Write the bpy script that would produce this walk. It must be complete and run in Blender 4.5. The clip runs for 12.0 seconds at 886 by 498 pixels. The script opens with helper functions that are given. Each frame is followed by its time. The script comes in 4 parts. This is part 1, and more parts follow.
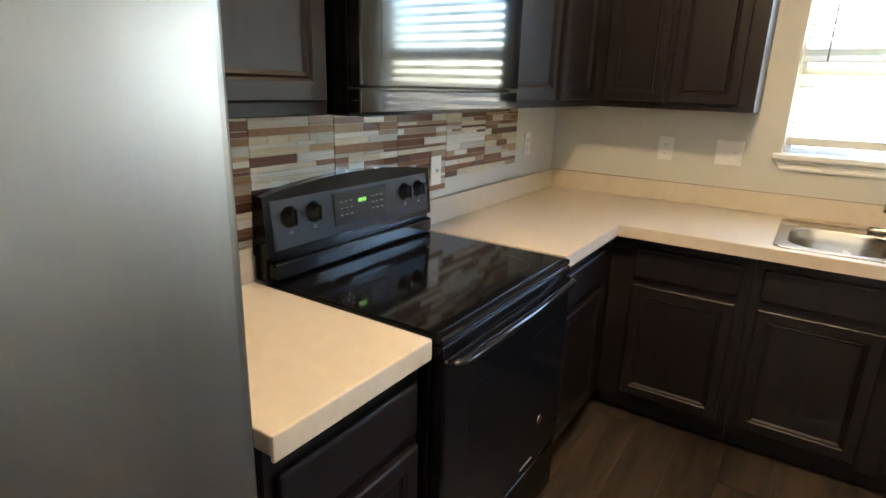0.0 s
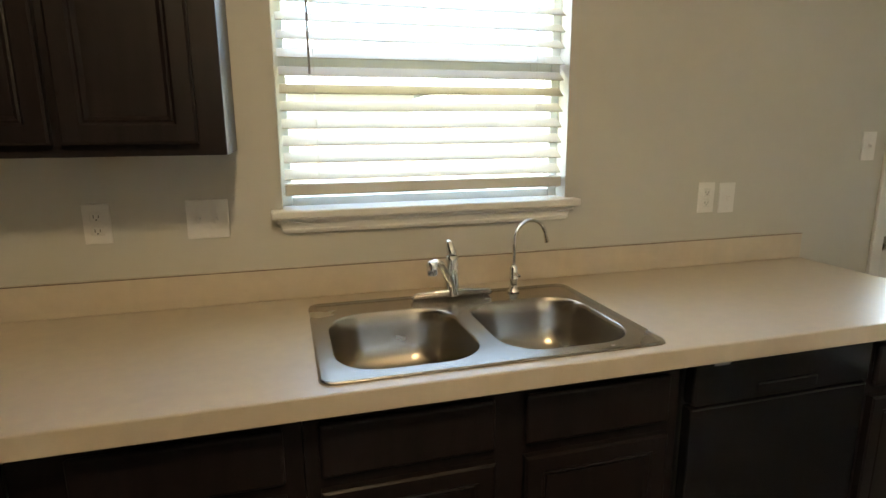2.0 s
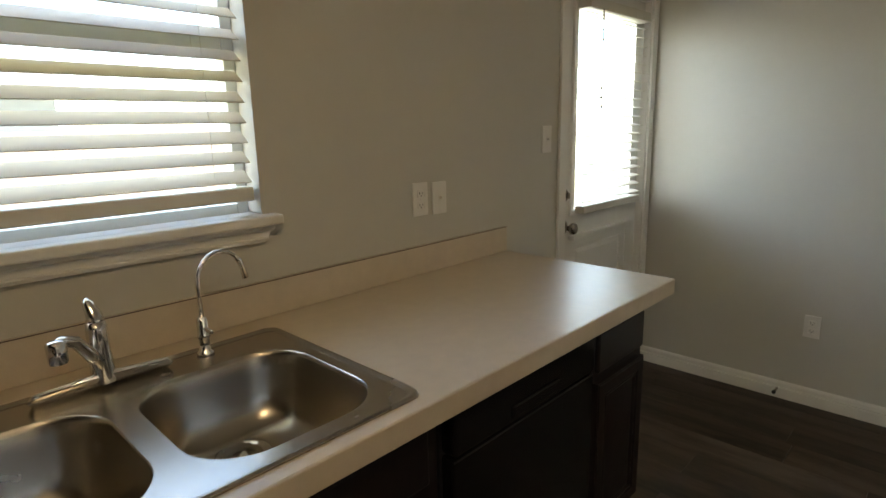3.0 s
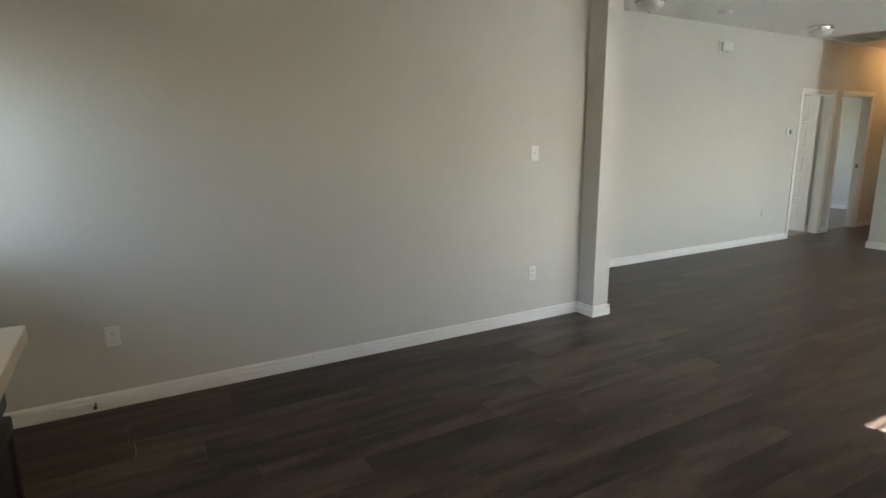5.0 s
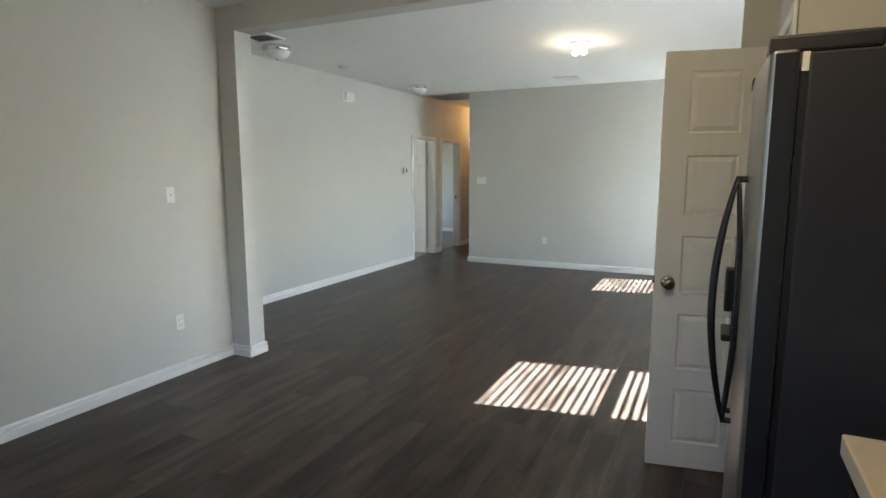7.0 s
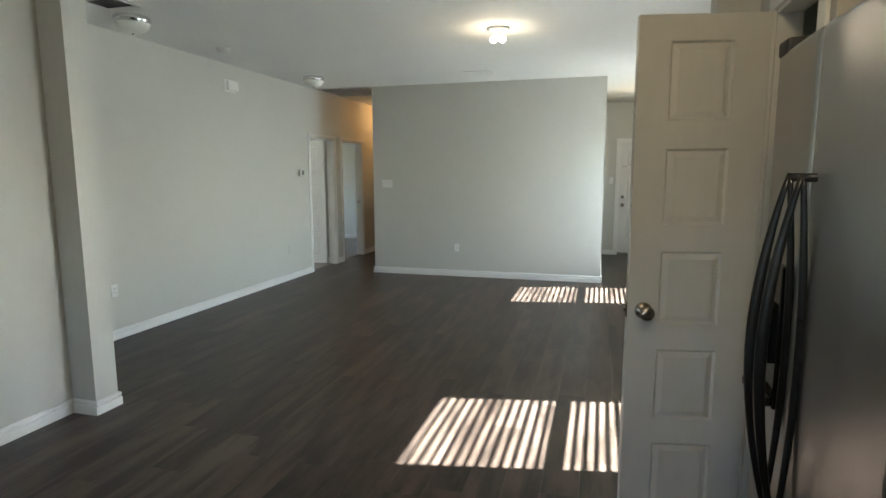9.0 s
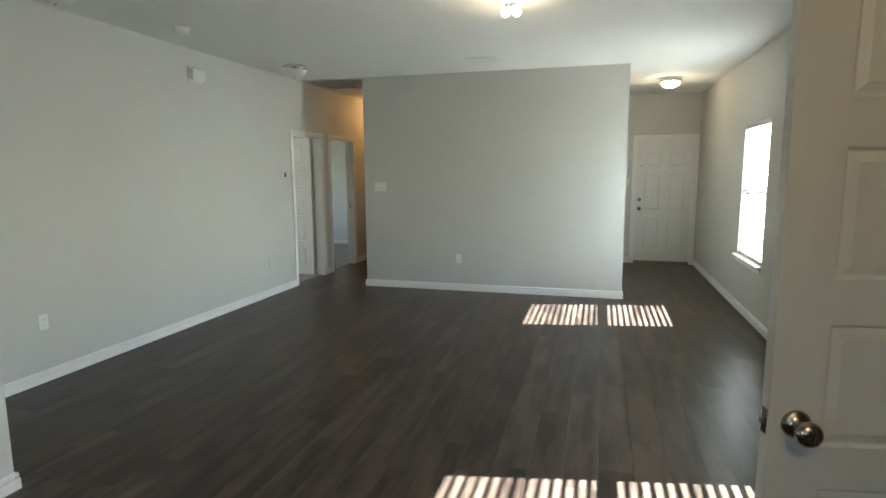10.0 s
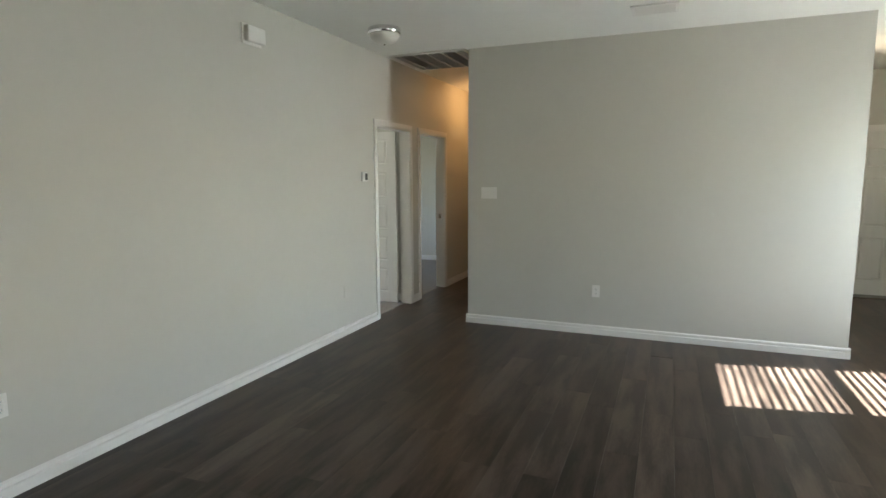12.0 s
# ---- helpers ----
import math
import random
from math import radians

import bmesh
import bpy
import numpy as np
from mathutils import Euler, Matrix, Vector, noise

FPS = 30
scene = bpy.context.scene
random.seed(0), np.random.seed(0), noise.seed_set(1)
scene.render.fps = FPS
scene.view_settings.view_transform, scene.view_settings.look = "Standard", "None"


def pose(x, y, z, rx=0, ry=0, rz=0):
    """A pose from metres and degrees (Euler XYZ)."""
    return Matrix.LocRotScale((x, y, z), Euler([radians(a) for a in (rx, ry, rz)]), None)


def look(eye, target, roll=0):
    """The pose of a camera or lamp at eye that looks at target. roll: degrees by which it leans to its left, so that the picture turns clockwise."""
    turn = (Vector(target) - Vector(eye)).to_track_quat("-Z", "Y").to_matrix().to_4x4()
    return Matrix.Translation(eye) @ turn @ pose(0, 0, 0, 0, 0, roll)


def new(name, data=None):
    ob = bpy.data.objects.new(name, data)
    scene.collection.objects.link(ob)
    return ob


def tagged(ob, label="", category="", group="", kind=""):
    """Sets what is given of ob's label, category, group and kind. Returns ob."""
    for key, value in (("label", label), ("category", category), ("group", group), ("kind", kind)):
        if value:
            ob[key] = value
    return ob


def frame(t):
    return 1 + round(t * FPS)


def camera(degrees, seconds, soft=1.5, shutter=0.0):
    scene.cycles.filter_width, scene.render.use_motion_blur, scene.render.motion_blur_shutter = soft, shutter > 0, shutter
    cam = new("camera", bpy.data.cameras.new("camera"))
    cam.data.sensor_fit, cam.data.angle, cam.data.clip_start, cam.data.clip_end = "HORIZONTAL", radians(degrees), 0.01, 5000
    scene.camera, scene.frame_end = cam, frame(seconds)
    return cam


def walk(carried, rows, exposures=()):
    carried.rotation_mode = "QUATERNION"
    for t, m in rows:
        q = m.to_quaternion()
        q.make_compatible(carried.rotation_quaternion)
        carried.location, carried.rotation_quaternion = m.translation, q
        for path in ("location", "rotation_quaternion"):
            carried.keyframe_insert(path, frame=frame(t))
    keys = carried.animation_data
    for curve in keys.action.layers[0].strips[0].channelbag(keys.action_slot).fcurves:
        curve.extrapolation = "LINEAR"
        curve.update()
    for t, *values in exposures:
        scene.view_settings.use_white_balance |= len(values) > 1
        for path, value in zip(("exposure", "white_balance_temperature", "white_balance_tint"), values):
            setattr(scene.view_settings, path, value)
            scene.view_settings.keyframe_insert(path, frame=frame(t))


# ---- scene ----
cam = camera(76.9, 12.0)
PATH = [
    (0, (3.223, 2.983, 1.443), (4.269, 1.374, 0.881), 1.8),
    (0.5, (3.301, 2.678, 1.448), (4.082, 0.899, 0.975), 1.0),
    (1, (3.353, 2.291, 1.431), (3.773, 0.383, 1.004), 1.1),
    (1.5, (3.328, 1.986, 1.41), (3.37, 0.03, 0.994), 0.3),
    (2, (3.329, 1.752, 1.426), (2.804, -0.133, 1.01), -0.4),
    (2.5, (3.243, 1.536, 1.424), (2.271, -0.158, 0.991), -0.8),
    (3, (3.131, 1.381, 1.411), (1.727, 0.022, 0.986), -1.3),
    (3.5, (3.163, 1.26, 1.443), (1.406, 0.417, 0.992), -1.1),
    (3.7, (3.203, 1.235, 1.461), (1.342, 0.665, 1.001), -1.1),
    (5.3, (3.484, 0.988, 1.499), (1.91, 2.162, 1.121), -0.2),
    (5.5, (3.514, 0.983, 1.512), (2.02, 2.262, 1.147), -0.2),
    (6, (3.502, 0.994, 1.516), (2.229, 2.505, 1.206), -0.3),
    (6.5, (3.531, 0.989, 1.515), (2.465, 2.655, 1.221), -0.2),
    (7, (3.54, 0.992, 1.524), (2.677, 2.774, 1.242), -0.1),
    (7.5, (3.512, 1.006, 1.516), (2.804, 2.857, 1.246), -0.2),
    (7.7, (3.495, 1.057, 1.516), (2.833, 2.925, 1.246), -0.1),
    (9.5, (3.045, 2.06, 1.499), (2.514, 3.97, 1.228), -0.2),
    (10, (2.909, 2.543, 1.543), (2.379, 4.452, 1.267), -0.3),
    (10.5, (2.659, 2.928, 1.546), (2.135, 4.839, 1.268), -0.3),
    (11, (2.399, 3.325, 1.563), (1.867, 5.233, 1.286), -0.3),
    (11.5, (2.16, 3.74, 1.563), (1.599, 5.639, 1.288), -0.3),
    (12, (1.802, 4.115, 1.488), (1.057, 5.954, 1.238), -0.2),
]
walk(cam, [(t, look(eye, target, roll)) for t, eye, target, roll in PATH],
     exposures=[(0, 6.95, 6300, 9), (1.5, 6.45, 6600, 3), (2, 5.95, 6850, 5), (2.5, 5.2, 7100, 8), (3.0, 5.15, 7000, 8), (3.7, 5.25, 6900, 8), (5.3, 5.4, 6200, 8), (6.2, 5.4, 5950, 7), (7.5, 5.4, 5850, 4), (9.5, 5.1, 6050, 3), (11, 5.1, 6100, 5), (12, 5.1, 6350, 6)])

# ---- world, sun, large lights ----
SUN_FROM = Vector((1.0, 0.20, 0.85)).normalized()
world = bpy.data.worlds.new("sky")
scene.world = world
world.use_nodes = True
wn = world.node_tree
wn.nodes.clear()
sky = wn.nodes.new("ShaderNodeTexSky")
sky.sky_type = "NISHITA"
sky.sun_disc = False
sky.sun_elevation = math.asin(SUN_FROM.z)
sky.sun_rotation = math.atan2(SUN_FROM.x, SUN_FROM.y)
wbg = wn.nodes.new("ShaderNodeBackground")
wbg.inputs["Strength"].default_value = 0.05
wout = wn.nodes.new("ShaderNodeOutputWorld")
wn.links.new(sky.outputs[0], wbg.inputs["Color"])
wn.links.new(wbg.outputs[0], wout.inputs["Surface"])

sun = new("sun", bpy.data.lights.new("sun", "SUN"))
sun.data.energy = 5.0
sun.data.angle = radians(0.5)
sun.data.color = (1.0, 0.99, 0.97)
sun.matrix_world = look(SUN_FROM * 20, (0, 0, 0))


# area lamp added outside an opening, standing in for light from the sky
def daylight_fill(eye, target, w, h, power, color):
    lamp = new("daylight_fill", bpy.data.lights.new("daylight_fill", "AREA"))
    lamp.data.shape = "RECTANGLE"
    lamp.data.size, lamp.data.size_y = w, h
    lamp.data.energy, lamp.data.color = power, color
    lamp.matrix_world = look(eye, target)
    return lamp


def bulb_light(at, power, color, radius=0.06):
    lamp = new("bulb_light", bpy.data.lights.new("bulb_light", "POINT"))
    lamp.data.energy, lamp.data.color, lamp.data.shadow_soft_size = power, color, radius
    lamp.location = at
    return lamp


DAY = (0.86, 0.95, 1.0)
WARM = (1.0, 0.72, 0.41)
daylight_fill((4.60, 8.98, 1.34), (3.0, 8.98, 1.34), 0.86, 1.30, 2.3, DAY)
daylight_fill((4.60, 5.14, 1.34), (3.0, 5.14, 1.34), 0.86, 1.30, 0.03, DAY)
daylight_fill((2.87, -1.25, 3.05), (2.87, 0.1, 1.5), 1.7, 1.3, 0.45, DAY)
daylight_fill((0.48, -0.16, 1.50), (0.48, 2.0, 1.40), 0.50, 0.90, 0.21, DAY)
# bedroom windows are unseen: two lamps added to brighten the rooms behind the doorways
daylight_fill((-4.52, 9.45, 1.35), (-3.0, 9.45, 1.2), 0.9, 1.3, 1.6, (1.0, 0.95, 0.90))
daylight_fill((-4.52, 11.9, 1.35), (-3.0, 11.9, 1.2), 1.1, 1.3, 0.5, (1.0, 0.87, 0.74))
bulb_light((2.27, 6.70, 2.55), 0.2, (1.0, 0.76, 0.50))
bulb_light((3.79, 10.74, 2.55), 0.26, (1.0, 0.78, 0.52))
bulb_light((-0.55, 11.75, 2.56), 0.32, (1.0, 0.50, 0.18))
bulb_light((3.32, 2.00, 2.56), 0.75, WARM, 0.10)

# ---- materials ----


def material(name, color, rough=0.6, metal=0.0, vary=0.08, scale=6.0, bump=0.0, bump_scale=200.0, spec=0.5, stretch=(1, 1, 1), coat=0.0):
    """Principled surface with two scales of variation and fine relief."""
    m = bpy.data.materials.new(name)
    m.use_nodes = True
    nt = m.node_tree
    p = nt.nodes["Principled BSDF"]
    p.inputs["Roughness"].default_value = rough
    p.inputs["Metallic"].default_value = metal
    p.inputs["Specular IOR Level"].default_value = spec
    p.inputs["Coat Weight"].default_value = coat
    geo = nt.nodes.new("ShaderNodeTexCoord")
    mp = nt.nodes.new("ShaderNodeMapping")
    mp.inputs["Scale"].default_value = stretch
    nt.links.new(geo.outputs["Object"], mp.inputs["Vector"])
    n1 = nt.nodes.new("ShaderNodeTexNoise")
    n1.inputs["Scale"].default_value = scale
    n1.inputs["Detail"].default_value = 6.0
    n2 = nt.nodes.new("ShaderNodeTexNoise")
    n2.inputs["Scale"].default_value = scale * 14
    n2.inputs["Detail"].default_value = 3.0
    nt.links.new(mp.outputs[0], n1.inputs["Vector"])
    nt.links.new(mp.outputs[0], n2.inputs["Vector"])
    add = nt.nodes.new("ShaderNodeMath")
    add.operation = "MULTIPLY_ADD"
    add.inputs[1].default_value = 0.5
    nt.links.new(n2.outputs["Fac"], add.inputs[0])
    nt.links.new(n1.outputs["Fac"], add.inputs[2])
    ramp = nt.nodes.new("ShaderNodeMapRange")
    ramp.inputs["From Min"].default_value, ramp.inputs["From Max"].default_value = 0.4, 1.1
    ramp.inputs["To Min"].default_value, ramp.inputs["To Max"].default_value = 1 - vary, 1 + vary
    nt.links.new(add.outputs[0], ramp.inputs["Value"])
    mul = nt.nodes.new("ShaderNodeVectorMath")
    mul.operation = "SCALE"
    mul.inputs[0].default_value = color
    nt.links.new(ramp.outputs[0], mul.inputs["Scale"])
    nt.links.new(mul.outputs[0], p.inputs["Base Color"])
    rr = nt.nodes.new("ShaderNodeMapRange")
    rr.inputs["To Min"].default_value, rr.inputs["To Max"].default_value = max(rough - 0.06, 0.02), min(rough + 0.06, 1)
    nt.links.new(n1.outputs["Fac"], rr.inputs["Value"])
    nt.links.new(rr.outputs[0], p.inputs["Roughness"])
    if bump:
        n3 = nt.nodes.new("ShaderNodeTexNoise")
        n3.inputs["Scale"].default_value = bump_scale
        n3.inputs["Detail"].default_value = 3.0
        nt.links.new(mp.outputs[0], n3.inputs["Vector"])
        b = nt.nodes.new("ShaderNodeBump")
        b.inputs["Strength"].default_value = bump
        b.inputs["Distance"].default_value = 0.002
        nt.links.new(n3.outputs["Fac"], b.inputs["Height"])
        nt.links.new(b.outputs[0], p.inputs["Normal"])
    return m


def emitter(name, color, strength):
    m = bpy.data.materials.new(name)
    m.use_nodes = True
    p = m.node_tree.nodes["Principled BSDF"]
    p.inputs["Base Color"].default_value = (0.8, 0.8, 0.78, 1)
    p.inputs["Emission Color"].default_value = (*color, 1)
    p.inputs["Emission Strength"].default_value = strength
    return m


def random_ramp(name, colors, rough=0.3, vary=0.2, grain=(1, 1, 1), bump=0.1, grain_scale=8.0):
    """Colour picked piece by piece, with grain along the piece."""
    m = material(name, (0.5, 0.5, 0.5), rough, vary=vary, scale=grain_scale, bump=bump, stretch=grain)
    nt = m.node_tree
    info = nt.nodes.new("ShaderNodeObjectInfo")
    ramp = nt.nodes.new("ShaderNodeValToRGB")
    ramp.color_ramp.interpolation = "CONSTANT"
    el = ramp.color_ramp.elements
    while len(el) < len(colors):
        el.new(0.5)
    for i, c in enumerate(colors):
        el[i].position = i / len(colors)
        el[i].color = (*c, 1)
    nt.links.new(info.outputs["Random"], ramp.inputs[0])
    scale = [n for n in nt.nodes if n.type == "VECT_MATH"][0]
    nt.links.new(ramp.outputs[0], scale.inputs[0])
    # shift the grain so that no two pieces show the same figure
    mp = [n for n in nt.nodes if n.type == "MAPPING"][0]
    sh = nt.nodes.new("ShaderNodeVectorMath")
    sh.operation = "SCALE"
    sh.inputs[0].default_value = (37.0, 91.0, 53.0)
    nt.links.new(info.outputs["Random"], sh.inputs["Scale"])
    nt.links.new(sh.outputs[0], mp.inputs["Location"])
    return m


def glass_material():
    m = bpy.data.materials.new("window_glass")
    m.use_nodes = True
    nt = m.node_tree
    nt.nodes.clear()
    o = nt.nodes.new("ShaderNodeOutputMaterial")
    mix = nt.nodes.new("ShaderNodeMixShader")
    mix.inputs[0].default_value = 0.07
    tr = nt.nodes.new("ShaderNodeBsdfTransparent")
    gl = nt.nodes.new("ShaderNodeBsdfGlossy")
    gl.inputs["Roughness"].default_value = 0.02
    nt.links.new(tr.outputs[0], mix.inputs[1])
    nt.links.new(gl.outputs[0], mix.inputs[2])
    nt.links.new(mix.outputs[0], o.inputs["Surface"])
    return m


WALL = material("wall_paint", (0.53, 0.52, 0.473), 0.62, vary=0.03, scale=1.2, bump=0.25, bump_scale=160)
CEIL = material("ceiling_paint", (0.78, 0.78, 0.75), 0.8, vary=0.03, scale=1.0, bump=0.4, bump_scale=120)
TRIM = material("white_trim_paint", (0.74, 0.73, 0.70), 0.38, vary=0.04, scale=5, bump=0.05)
DOORW = material("white_door_paint", (0.70, 0.69, 0.66), 0.4, vary=0.04, scale=4, bump=0.12, bump_scale=90, stretch=(6, 6, 1))
CAB = material("espresso_wood", (0.0118, 0.0082, 0.0088), 0.36, spec=0.28, vary=0.35, scale=5, bump=0.12, bump_scale=60, stretch=(8, 8, 1))
COUNTER = material("beige_laminate", (0.56, 0.485, 0.385), 0.36, vary=0.07, scale=25, bump=0.06, bump_scale=400)
STEEL = material("brushed_steel", (0.58, 0.57, 0.56), 0.30, metal=1.0, vary=0.025, scale=2)
SINKM = material("sink_steel", (0.42, 0.385, 0.335), 0.26, metal=1.0, vary=0.07, scale=4, bump=0.03, bump_scale=120)
CHROME = material("chrome", (0.75, 0.75, 0.75), 0.08, metal=1.0, vary=0.03)
NICKEL = material("satin_nickel", (0.42, 0.38, 0.33), 0.25, metal=1.0, vary=0.06)
BLACK = material("black_enamel", (0.007, 0.007, 0.008), 0.14, vary=0.1, spec=0.32)
DOORGLASS = material("tinted_door_glass", (0.014, 0.014, 0.015), 0.07, vary=0.05, spec=0.6)
DISPLAY = material("dark_display_glass", (0.016, 0.016, 0.018), 0.22, vary=0.06)
BLACKGLASS = material("black_glass", (0.006, 0.006, 0.007), 0.06, vary=0.05, spec=0.6)
BLACKPL = material("black_plastic", (0.012, 0.012, 0.013), 0.4, vary=0.1)
DARKSTEEL = material("dark_panel_steel", (0.05, 0.05, 0.054), 0.3, metal=0.9, vary=0.06, stretch=(1, 1, 30))
FRIDGEFRONT = material("fridge_door_steel", (0.40, 0.395, 0.39), 0.33, metal=1.0, vary=0.05, scale=1.2, stretch=(9, 9, 0.35))
GLOSSEDGE = material("dark_door_edge", (0.020, 0.021, 0.026), 0.30, vary=0.05)
FRIDGESIDE = material("charcoal_textured_steel", (0.022, 0.0205, 0.026), 0.5, vary=0.08, bump=0.25, bump_scale=500)
PLATE = material("white_plastic", (0.72, 0.71, 0.68), 0.35, vary=0.02)
VENTBACK = material("vent_duct_grey", (0.36, 0.36, 0.35), 0.7)
SLOT = material("dark_slot", (0.03, 0.03, 0.03), 0.6)
WHITESLAT = material("white_blind_slat", (0.60, 0.60, 0.575), 0.45, vary=0.03, scale=3, stretch=(1, 20, 20))
SLAT = material("blind_slat", (0.62, 0.60, 0.53), 0.45, vary=0.03, scale=3, stretch=(1, 20, 20))
VINYL = material("window_vinyl", (0.72, 0.74, 0.72), 0.4, vary=0.03)
CARPET = material("grey_carpet", (0.26, 0.24, 0.22), 0.95, vary=0.2, scale=30, bump=0.8, bump_scale=500)
FROST = material("frosted_glass", (0.75, 0.74, 0.70), 0.35, vary=0.02)
GLASS = glass_material()
MARK = material("printed_mark", (0.30, 0.30, 0.30), 0.5)
BLUEG = emitter("display_green", (0.3, 1.0, 0.08), 0.012)
LIT = emitter("lit_glass_warm", (1.0, 0.84, 0.62), 0.1)
LITBULB = emitter("lit_bulb", (1.0, 0.9, 0.74), 0.3)
LITORANGE = emitter("lit_glass_orange", (1.0, 0.6, 0.28), 0.12)
PLANK = random_ramp("dark_oak_vinyl", [(0.047, 0.0335, 0.0255), (0.058, 0.042, 0.032), (0.052, 0.0375, 0.029), (0.039, 0.0275, 0.021), (0.066, 0.0485, 0.038), (0.047, 0.034, 0.026)], 0.34, vary=0.5, grain=(5.0, 0.8, 1), bump=0.05, grain_scale=2.0)
PLANK.node_tree.nodes["Principled BSDF"].inputs["Specular IOR Level"].default_value = 0.22
for node in PLANK.node_tree.nodes:
    if node.type == "MAP_RANGE" and node.inputs["From Max"].default_value > 1.05:
        node.inputs["From Min"].default_value, node.inputs["From Max"].default_value = 0.48, 0.72
    if node.type == "MATH" and node.operation == "MULTIPLY_ADD":
        node.inputs[1].default_value = 0.2
MOSAIC = random_ramp("mosaic_strip", [(0.13, 0.062, 0.046), (0.55, 0.48, 0.37), (0.25, 0.145, 0.085), (0.62, 0.59, 0.54), (0.12, 0.075, 0.065), (0.36, 0.26, 0.165), (0.47, 0.45, 0.43), (0.19, 0.10, 0.07), (0.60, 0.53, 0.42), (0.30, 0.22, 0.18), (0.64, 0.62, 0.58)], 0.15, vary=0.38, grain=(1, 0.8, 7), bump=0.05, grain_scale=1.6)
GROUT = material("tile_sheet_backing", (0.52, 0.46, 0.38), 0.6)
GRASS = material("dry_grass", (0.07, 0.072, 0.04), 0.95, vary=0.35, scale=2, bump=0.5, bump_scale=60)
FENCEM = material("weathered_fence_wood", (0.17, 0.145, 0.12), 0.85, vary=0.25, scale=3, stretch=(8, 8, 1))
SIDING = material("pale_siding", (0.26, 0.26, 0.25), 0.8, vary=0.08)
ROOFM = material("grey_shingle", (0.07, 0.072, 0.078), 0.9, vary=0.2, scale=8, bump=0.4, bump_scale=30)

# ---- mesh helpers ----


def box(bm, x0, x1, y0, y1, z0, z1, bevel=0.0, seg=2):
    made = bmesh.ops.create_cube(bm, size=1.0)["verts"]
    for v in made:
        v.co = Vector(((x0 + x1) / 2 + v.co.x * (x1 - x0), (y0 + y1) / 2 + v.co.y * (y1 - y0), (z0 + z1) / 2 + v.co.z * (z1 - z0)))
    if bevel:
        edges = list({e for v in made for e in v.link_edges})
        bmesh.ops.bevel(bm, geom=edges, offset=bevel, segments=seg, affect="EDGES", profile=0.5)


def boxed(*args, **kw):
    bm = bmesh.new()
    box(bm, *args, **kw)
    return bm


def lathe(bm, profile, m=Matrix(), seg=28):
    """Turns (radius, height) pairs round the local z axis of m."""
    rings = []
    for r, h in profile:
        if r < 1e-6:
            rings.append([bm.verts.new(m @ Vector((0, 0, h)))])
        else:
            rings.append([bm.verts.new(m @ Vector((r * math.cos(2 * math.pi * i / seg), r * math.sin(2 * math.pi * i / seg), h))) for i in range(seg)])
    for a, b in zip(rings, rings[1:]):
        for i in range(seg):
            j = (i + 1) % seg
            loop = []
            for v in (a[i % len(a)], a[j % len(a)], b[j % len(b)], b[i % len(b)]):
                if v not in loop:
                    loop.append(v)
            if len(loop) > 2:
                f = bm.faces.new(loop)
                f.smooth = True


def lathed(profile, m=Matrix(), seg=28):
    bm = bmesh.new()
    lathe(bm, profile, m, seg)
    return bm


def tube(bm, pts, radius, seg=12, caps=True, squash=1.0):
    pts = [Vector(p) for p in pts]
    radii = radius if isinstance(radius, (list, tuple)) else [radius] * len(pts)
    rings = []
    side = None
    for i, p in enumerate(pts):
        d = (pts[min(i + 1, len(pts) - 1)] - pts[max(i - 1, 0)]).normalized()
        if side is None:
            side = d.orthogonal().normalized()
        side = (side - d * side.dot(d)).normalized()
        up = d.cross(side)
        rings.append([bm.verts.new(p + radii[i] * (math.cos(2 * math.pi * k / seg) * side + squash * math.sin(2 * math.pi * k / seg) * up)) for k in range(seg)])
    for a, b in zip(rings, rings[1:]):
        for k in range(seg):
            f = bm.faces.new((a[k], a[(k + 1) % seg], b[(k + 1) % seg], b[k]))
            f.smooth = True
    if caps:
        bm.faces.new(rings[0][::-1])
        bm.faces.new(rings[-1])


def thing(name, label, category, group="", kind="", base=(0, 0, 0)):
    ob = new(name)
    ob.empty_display_size = 0.05
    ob.location = base
    return tagged(ob, label, category, group, kind)


def link_mesh(name, bm, mat):
    bmesh.ops.recalc_face_normals(bm, faces=bm.faces)
    me = bpy.data.meshes.new(name)
    bm.to_mesh(me)
    bm.free()
    for one in mat if isinstance(mat, (list, tuple)) else [mat]:
        me.materials.append(one)
    return new(name, me)


def part(name, bm, mat, parent, label=""):
    ob = link_mesh(name, bm, mat)
    ob.parent = parent
    if parent.type == "EMPTY":
        ob.matrix_parent_inverse = parent.matrix_basis.inverted()
    if label:
        tagged(ob, label)
    return ob


def structure(name, bm, mat, label, category="wall"):
    return tagged(link_mesh(name, bm, mat), label, category, kind="structure")


def place(ob, m):
    ob.matrix_basis = m
    return ob


def panel_sheet(bm, xs, zs, cells, y, face, steps):
    """A sheet across x and z whose cells (i, j) are stepped in or out: steps of (inset, depth)."""
    grid = [[bm.verts.new((x, y, z)) for z in zs] for x in xs]
    chosen = []
    for i in range(len(xs) - 1):
        for j in range(len(zs) - 1):
            loop = [grid[i][j], grid[i + 1][j], grid[i + 1][j + 1], grid[i][j + 1]]
            f = bm.faces.new(loop if face < 0 else loop[::-1])
            if (i, j) in cells:
                chosen.append(f)
    for f in chosen:
        f.normal_update()
    for inset, depth in steps:
        if chosen:
            bmesh.ops.inset_individual(bm, faces=chosen, thickness=inset, depth=depth, use_even_offset=True)


